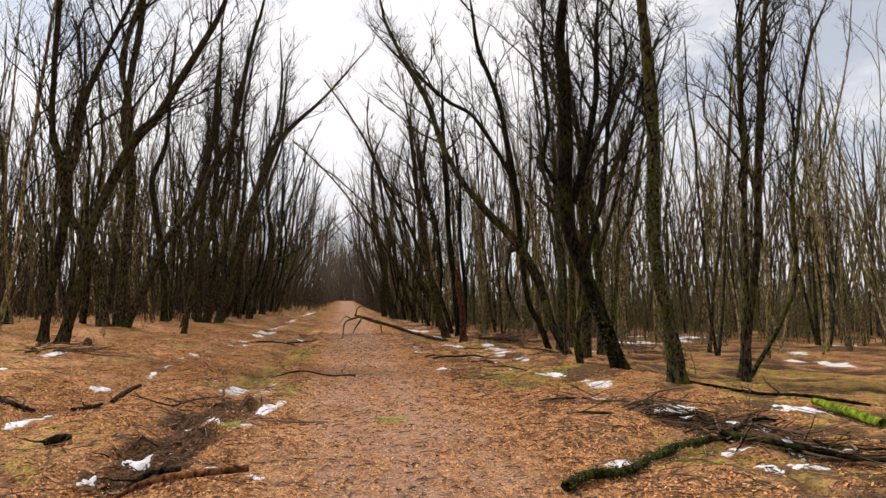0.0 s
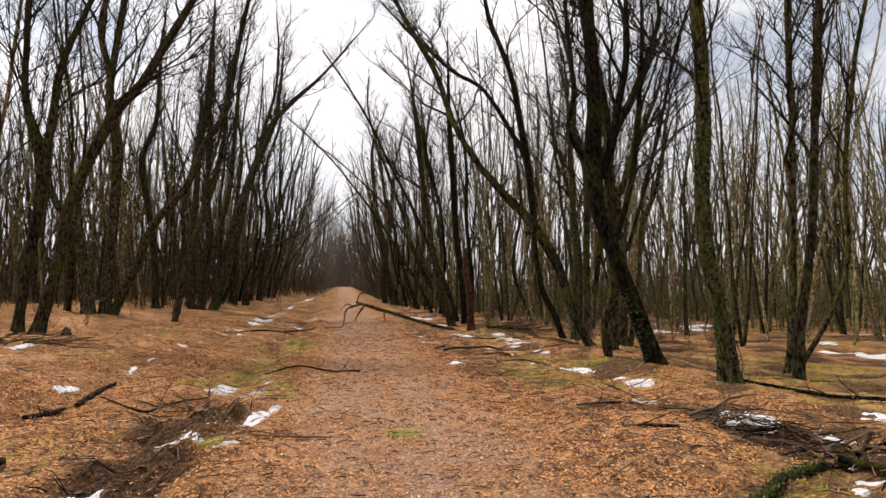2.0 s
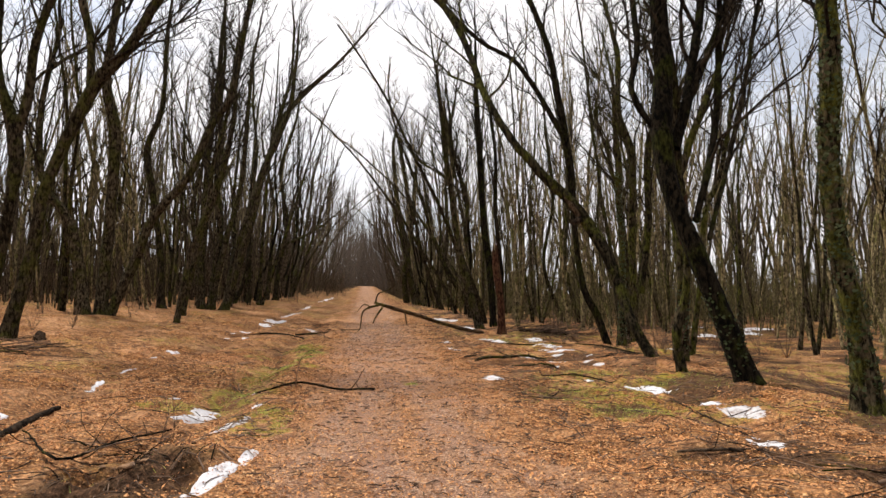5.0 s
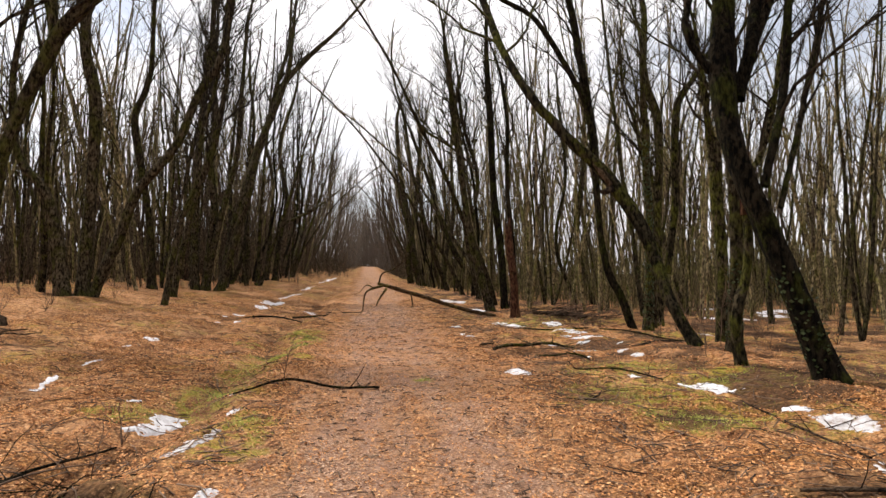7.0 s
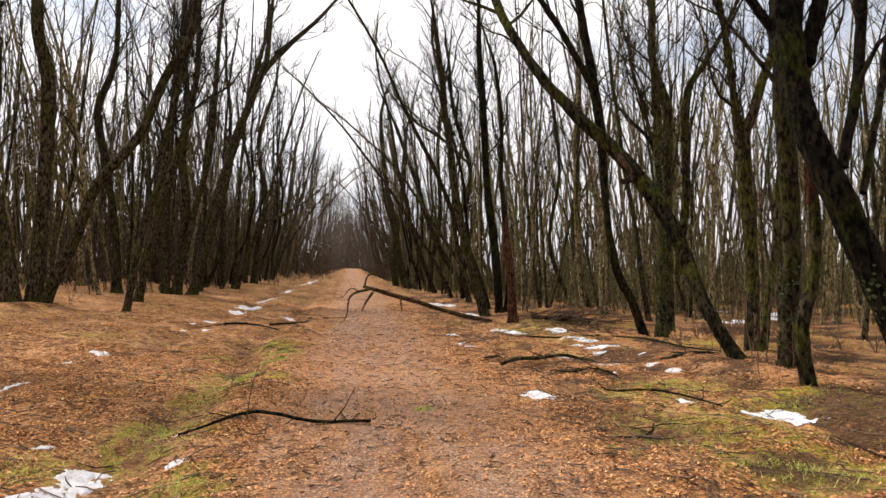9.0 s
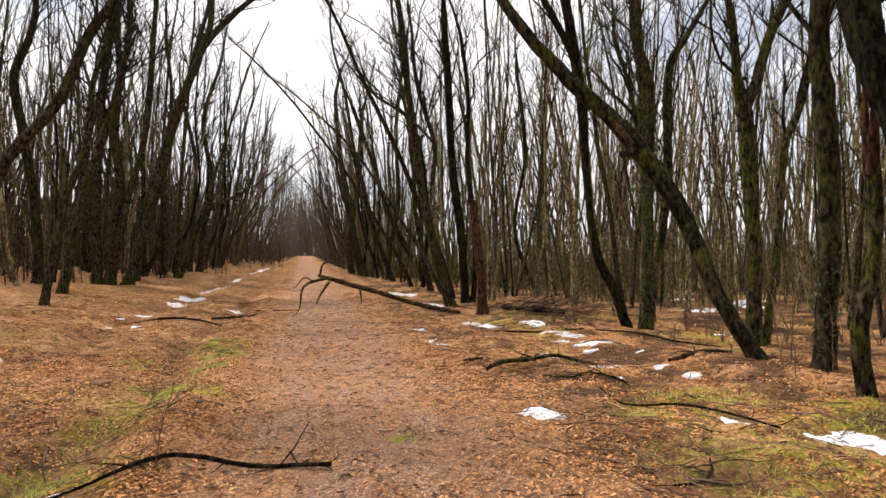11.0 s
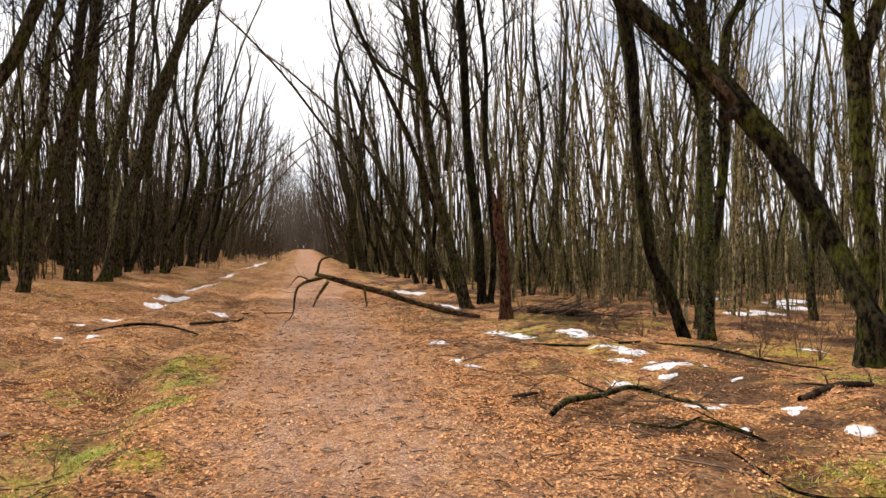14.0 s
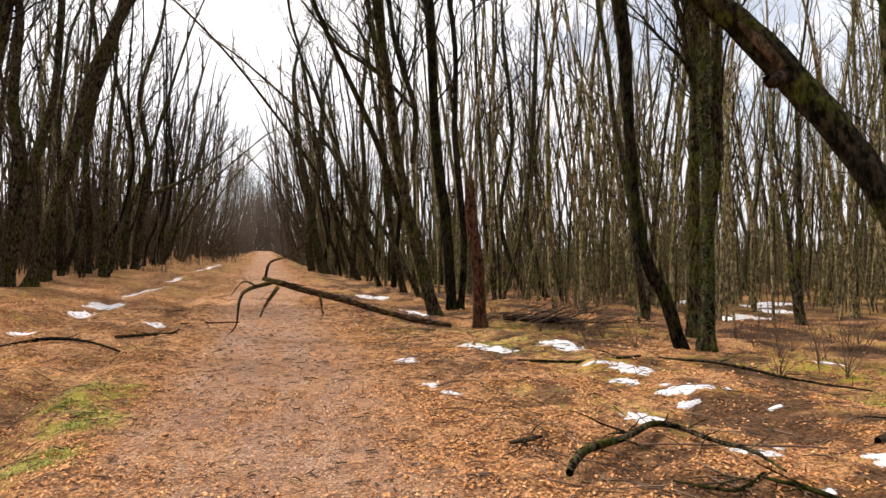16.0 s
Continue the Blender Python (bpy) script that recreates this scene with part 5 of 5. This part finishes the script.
slash = tagged(new("brushwood_heap"), "low heap of pale cut branches at the tree's foot", "brushwood")
slash.location = (-7.4, 17.4, gz(-7.4, 17.4))
for k in range(34):
    s = Soup()
    px, py = state.gauss(-7.4, 0.5), state.gauss(17.4, 0.6)
    a, size = state.uniform(-0.9, 0.9), state.uniform(0.4, 1.3)
    p = wander(state, (px, py, 0), (math.cos(a), math.sin(a), 0), size, 4, 0.0, 0.08)
    rise, tip = state.uniform(0.0, 0.1), state.uniform(-0.05, 0.25)
    r = state.uniform(0.008, 0.022)
    s.tube([(q[0] + 7.4, q[1] - 17.4, gz(q[0], q[1]) - slash.location.z + 0.02 + rise + max(0, tip) * i / 4) for i, q in enumerate(p)], np.linspace(r, r * 0.5, 5), 5)
    part("branch", s.mesh("branch", (PALE_WOOD, LITTER, LIMB)[k % 3]), slash)


tangle = tagged(new("brushwood_heap"), "tangle of dark dead twigs over the churned ditch", "brushwood")
tangle.location = (-2.0, 9.0, gz(-2.0, 9.0))
for k in range(80):
    s = Soup()
    px, py = state.gauss(-1.95, 0.32), state.choice((state.gauss(10.2, 0.6), state.gauss(7.4, 0.8)))
    a, size = state.uniform(0, 6.28), state.uniform(0.15, 0.5)
    p = wander(state, (px, py, 0), (math.cos(a), math.sin(a), 0), size, 4, 0.0, 0.09)
    tip = state.uniform(0.0, 0.06)
    s.tube([(q[0] + 2.0, q[1] - 9.0, gz(q[0], q[1]) - tangle.location.z + 0.012 + tip * i / 4) for i, q in enumerate(p)], np.linspace(0.007, 0.003, 5), 4)
    part("stick", s.mesh("stick", (BARK_BLACK, LITTER, DEAD)[k % 3]), tangle)


def clod(x, y, size, seed):
    state2 = np.random.RandomState(seed)
    bm = bmesh.new()
    bmesh.ops.create_icosphere(bm, subdivisions=2, radius=1)
    for v in bm.verts:
        k = 1 + 0.9 * noise.noise(v.co * 1.9 + Vector((seed, 0, 0))) + 0.7 * noise.noise(v.co * 4.5 + Vector((0, seed, 0)))
        v.co = Vector((v.co.x * size * k * 1.2, v.co.y * size * k * 1.5, v.co.z * size * k * 0.38))
    me = bpy.data.meshes.new("earth_clod")
    bm.to_mesh(me)
    bm.free()
    me.materials.append(CLAY)
    for p in me.polygons:
        p.use_smooth = True
    ob = tagged(new("earth_clod", me), "dark torn clod of earth at the ditch", "earth", "clods of torn earth")
    ob.location = (x, y, gz(x, y) + size * 0.12)
    ob.rotation_euler = (0, 0, state2.rand() * 6)
    return ob


for k in range(60):
    clod(state.gauss(-1.9, 0.3), state.choice((state.uniform(5.9, 8.3), state.uniform(8.9, 10.8), state.uniform(5.9, 12.2))), 0.014 + 0.036 * state.random() ** 2, k + 1)
for k in range(2):
    clod(state.gauss(-2.5, 0.3), state.uniform(18, 20), state.uniform(0.05, 0.08), k + 60)


# ---- saplings and brush ----
def sapling(x, y, height, seed, bush=False):
    r2 = random.Random(seed)
    ob = tagged(new("shrub" if bush else "sapling"), "low bush of thin bare brown twigs" if bush else "thin bare sapling standing in the leaves", "shrub" if bush else "sapling", "saplings and bare brush")
    ob.location = (x, y, gz(x, y))
    for _ in range(r2.randint(4, 7) if bush else 1):
        way = np.array([r2.gauss(0, 0.35 if bush else 0.06), r2.gauss(0, 0.35 if bush else 0.06), 1])
        line = wander(r2, (0, 0, -0.04), way / np.linalg.norm(way), height * r2.uniform(0.7, 1.0), 7, 0.02, 0.1)
        s = Soup()
        s.tube(line, np.linspace(0.004 + height * 0.0035, 0.003, 8), 5)
        stem = part("stem", s.mesh("stem", LITTER), ob)
        for _ in range(4 if bush else 7):
            s = Soup()
            twigs_on(s, r2, line, 0.006, 1, height * 0.24, False)
            part("twig", s.mesh("twig", LITTER), stem)
    return ob


for k, (x, y, h) in enumerate(((-0.95, 14.35, 0.75), (-2.15, 12.22, 0.55), (-1.62, 17.3, 0.4), (5.05, 7.3, 0.85), (-2.0, 11.2, 0.5), (6.0, 16.4, 1.4), (6.3, 15.9, 1.1), (5.7, 15.8, 0.9), (6.6, 16.9, 1.6), (7.4, 12.6, 0.9), (8.2, 21.0, 1.3), (9.0, 19.0, 1.2), (9.4, 22.0, 0.9))):
    sapling(x, y, h, 500 + k)
for k in range(44):
    x, y = state.uniform(6.0, 13.5), state.uniform(20, 31)
    if k % 4 == 0:
        x, y = state.uniform(-14, -7.5), state.uniform(21, 38)
    sapling(x, y, state.uniform(0.4, 1.1), 600 + k, True)


# ---- litter, leaves and green blades ----
def scatter_leaves(name, label, count, seed, size, pick):
    st = np.random.RandomState(seed)
    x, y = pick(st, count)
    z = mesh_z(x, y) + 0.003 + st.rand(len(x)) * 0.012
    n = len(x)
    turn, s = st.rand(n) * 6.283, size * (0.55 + 0.75 * st.rand(n))
    tilt_a, tilt_b, fold = st.randn(n) * 0.28, st.randn(n) * 0.28, 0.12 + st.rand(n) * 0.35
    shape = np.array([(-1.0, 0.0), (-0.1, 0.62), (1.0, 0.0), (-0.1, -0.62)])
    px, py = shape[None, :, 0] * s[:, None], shape[None, :, 1] * s[:, None] * (0.7 + 0.5 * st.rand(n))[:, None]
    pz = np.abs(py) * fold[:, None] + px * tilt_a[:, None] + py * tilt_b[:, None]
    pz = pz - pz.min(axis=1)[:, None]
    c, q = np.cos(turn)[:, None], np.sin(turn)[:, None]
    v = np.stack([x[:, None] + px * c - py * q, y[:, None] + px * q + py * c, z[:, None] + pz], -1).reshape(-1, 3)
    i = np.arange(n)[:, None] * 4
    f = np.concatenate([i + np.array([0, 1, 2]), i + np.array([0, 2, 3])]).reshape(-1, 3)
    ob = new(name, mesh_from(name, v, f, LEAF, False))
    return tagged(ob, label, "fallen leaves", kind="stuff")


def near_spread(st, count):
    inner = st.rand(count) < 0.72
    y = np.where(inner, 4.2 + 17 * st.rand(count), 3.5 + 32 * st.rand(count))
    x = np.where(inner, -5.0 + 11.5 * st.rand(count), -7.5 + 17.5 * st.rand(count))
    keep = st.rand(count) > 0.78 * path_wear(x, y) + 0.5 * spots(x, y, GREEN_SPOTS) + 0.85 * spots(x, y, MUD_SHADE_SPOTS) + 0.8 * spots(x, y, SNOW_SPOTS) + 0.8 * wet_shaded_litter(x, y) + 0.55 * olive_litter(x, y) - 0.1 + np.clip(2.4 * (value_noise(x * 3.3, y * 3.3 + 11) + 0.6 * value_noise(x * 7.9, y * 7.9)), 0, 0.9)
    return x[keep], y[keep]


def path_spread(st, count):
    y = 4.2 + 20 * st.rand(count) ** 1.1
    return -1.4 + 4.2 * st.rand(count), y


def far_spread(st, count):
    y = 20 + 50 * st.rand(count)
    x = -13 + 30 * st.rand(count)
    keep = st.rand(count) > 0.6 * path_wear(x, y) + 0.7 * olive_litter(x, y) + 0.6 * wet_shaded_litter(x, y)
    return x[keep], y[keep]


scatter_leaves("fallen_leaves", "orange and tan fallen leaves strewn over the ground", 290000, 5, 0.016, near_spread)
scatter_leaves("leaf_crumbs", "small broken leaf crumbs trodden into the path", 52000, 8, 0.010, path_spread)
scatter_leaves("fallen_leaves", "brown fallen leaves on the floor of the wood", 34000, 6, 0.032, far_spread)

st = np.random.RandomState(21)
blades_v, blades_f = [], []
for cx, cy, rx, ry in GREEN_SPOTS:
    if cy > 27:
        continue
    n = int(min(1700, (3300 if rx * ry > 0.15 else 9000) * rx * ry)) if cx < 8 else 700
    x, y = cx + st.randn(n) * rx * 0.5, cy + st.randn(n) * ry * 0.5
    ok = value_noise(x * 3.5, y * 3.5) > -0.06
    x, y = x[ok], y[ok]
    n = len(x)
    z = ground_z(x, y)
    a, h, bend = st.rand(n) * 6.283, 0.015 + 0.04 * st.rand(n) ** 2, 0.02 + 0.05 * st.rand(n)
    w = 0.0035
    dx, dy = np.cos(a), np.sin(a)
    base = sum(len(b) for b in blades_v)
    blades_v.append(np.stack([np.stack([x - dy * w, y + dx * w, z - 0.005], 1), np.stack([x + dy * w, y - dx * w, z - 0.005], 1), np.stack([x + dx * bend, y + dy * bend, z + h], 1)], 1).reshape(-1, 3))
    blades_f.append(np.arange(3 * n).reshape(-1, 3) + base)
x, y = -5.5 + 14 * st.rand(60000), 4.5 + 24 * st.rand(60000)
ok = st.rand(60000) < 0.7 * olive_litter(x, y) - 0.1
x, y = x[ok], y[ok]
n = len(x)
z, a, h, bend = ground_z(x, y), st.rand(n) * 6.283, 0.02 + 0.04 * st.rand(n) ** 2, 0.03 + 0.05 * st.rand(n)
dx, dy = np.cos(a), np.sin(a)
base = sum(len(b) for b in blades_v)
blades_v.append(np.stack([np.stack([x - dy * w, y + dx * w, z - 0.005], 1), np.stack([x + dy * w, y - dx * w, z - 0.005], 1), np.stack([x + dx * bend, y + dy * bend, z + h], 1)], 1).reshape(-1, 3))
blades_f.append(np.arange(3 * n).reshape(-1, 3) + base)
tagged(new("grass", mesh_from("grass", np.concatenate(blades_v), np.concatenate(blades_f), GRASS, False)), "short yellow-green grass and moss tufts on the verge", "grass", kind="stuff")

crumbs = Soup()
state = random.Random(77)
for k in range(14500):
    y = 3.5 + 30 * state.random() ** 1.3
    x = state.uniform(-7, 9.5) if k % 2 else state.uniform(-1.6, 3.2) if k % 4 else state.choice((state.gauss(4.6, 1.1), state.gauss(4.9, 1.0), state.gauss(-2.6, 0.8), state.gauss(3.0, 0.7)))
    size, a = state.uniform(0.04, 0.42 if k % 3 else 0.14) * (0.42 if -1 < x < 2.2 else 1), state.uniform(0, 6.28)
    r = state.uniform(0.002, 0.0075)
    ex, ey = x + math.cos(a) * size, y + math.sin(a) * size
    jx, jy = (x + ex) / 2 + state.gauss(0, 0.025), (y + ey) / 2 + state.gauss(0, 0.025)
    crumbs.tube([(x, y, gz(x, y) + r + 0.006), (jx, jy, gz(jx, jy) + r + 0.016), (ex, ey, gz(ex, ey) + r + 0.008)], (r, r, r * 0.5), 3)
tagged(new("twig_litter", crumbs.mesh("twig_litter", LITTER)), "small broken dark twigs scattered over the leaves", "twigs", kind="stuff")
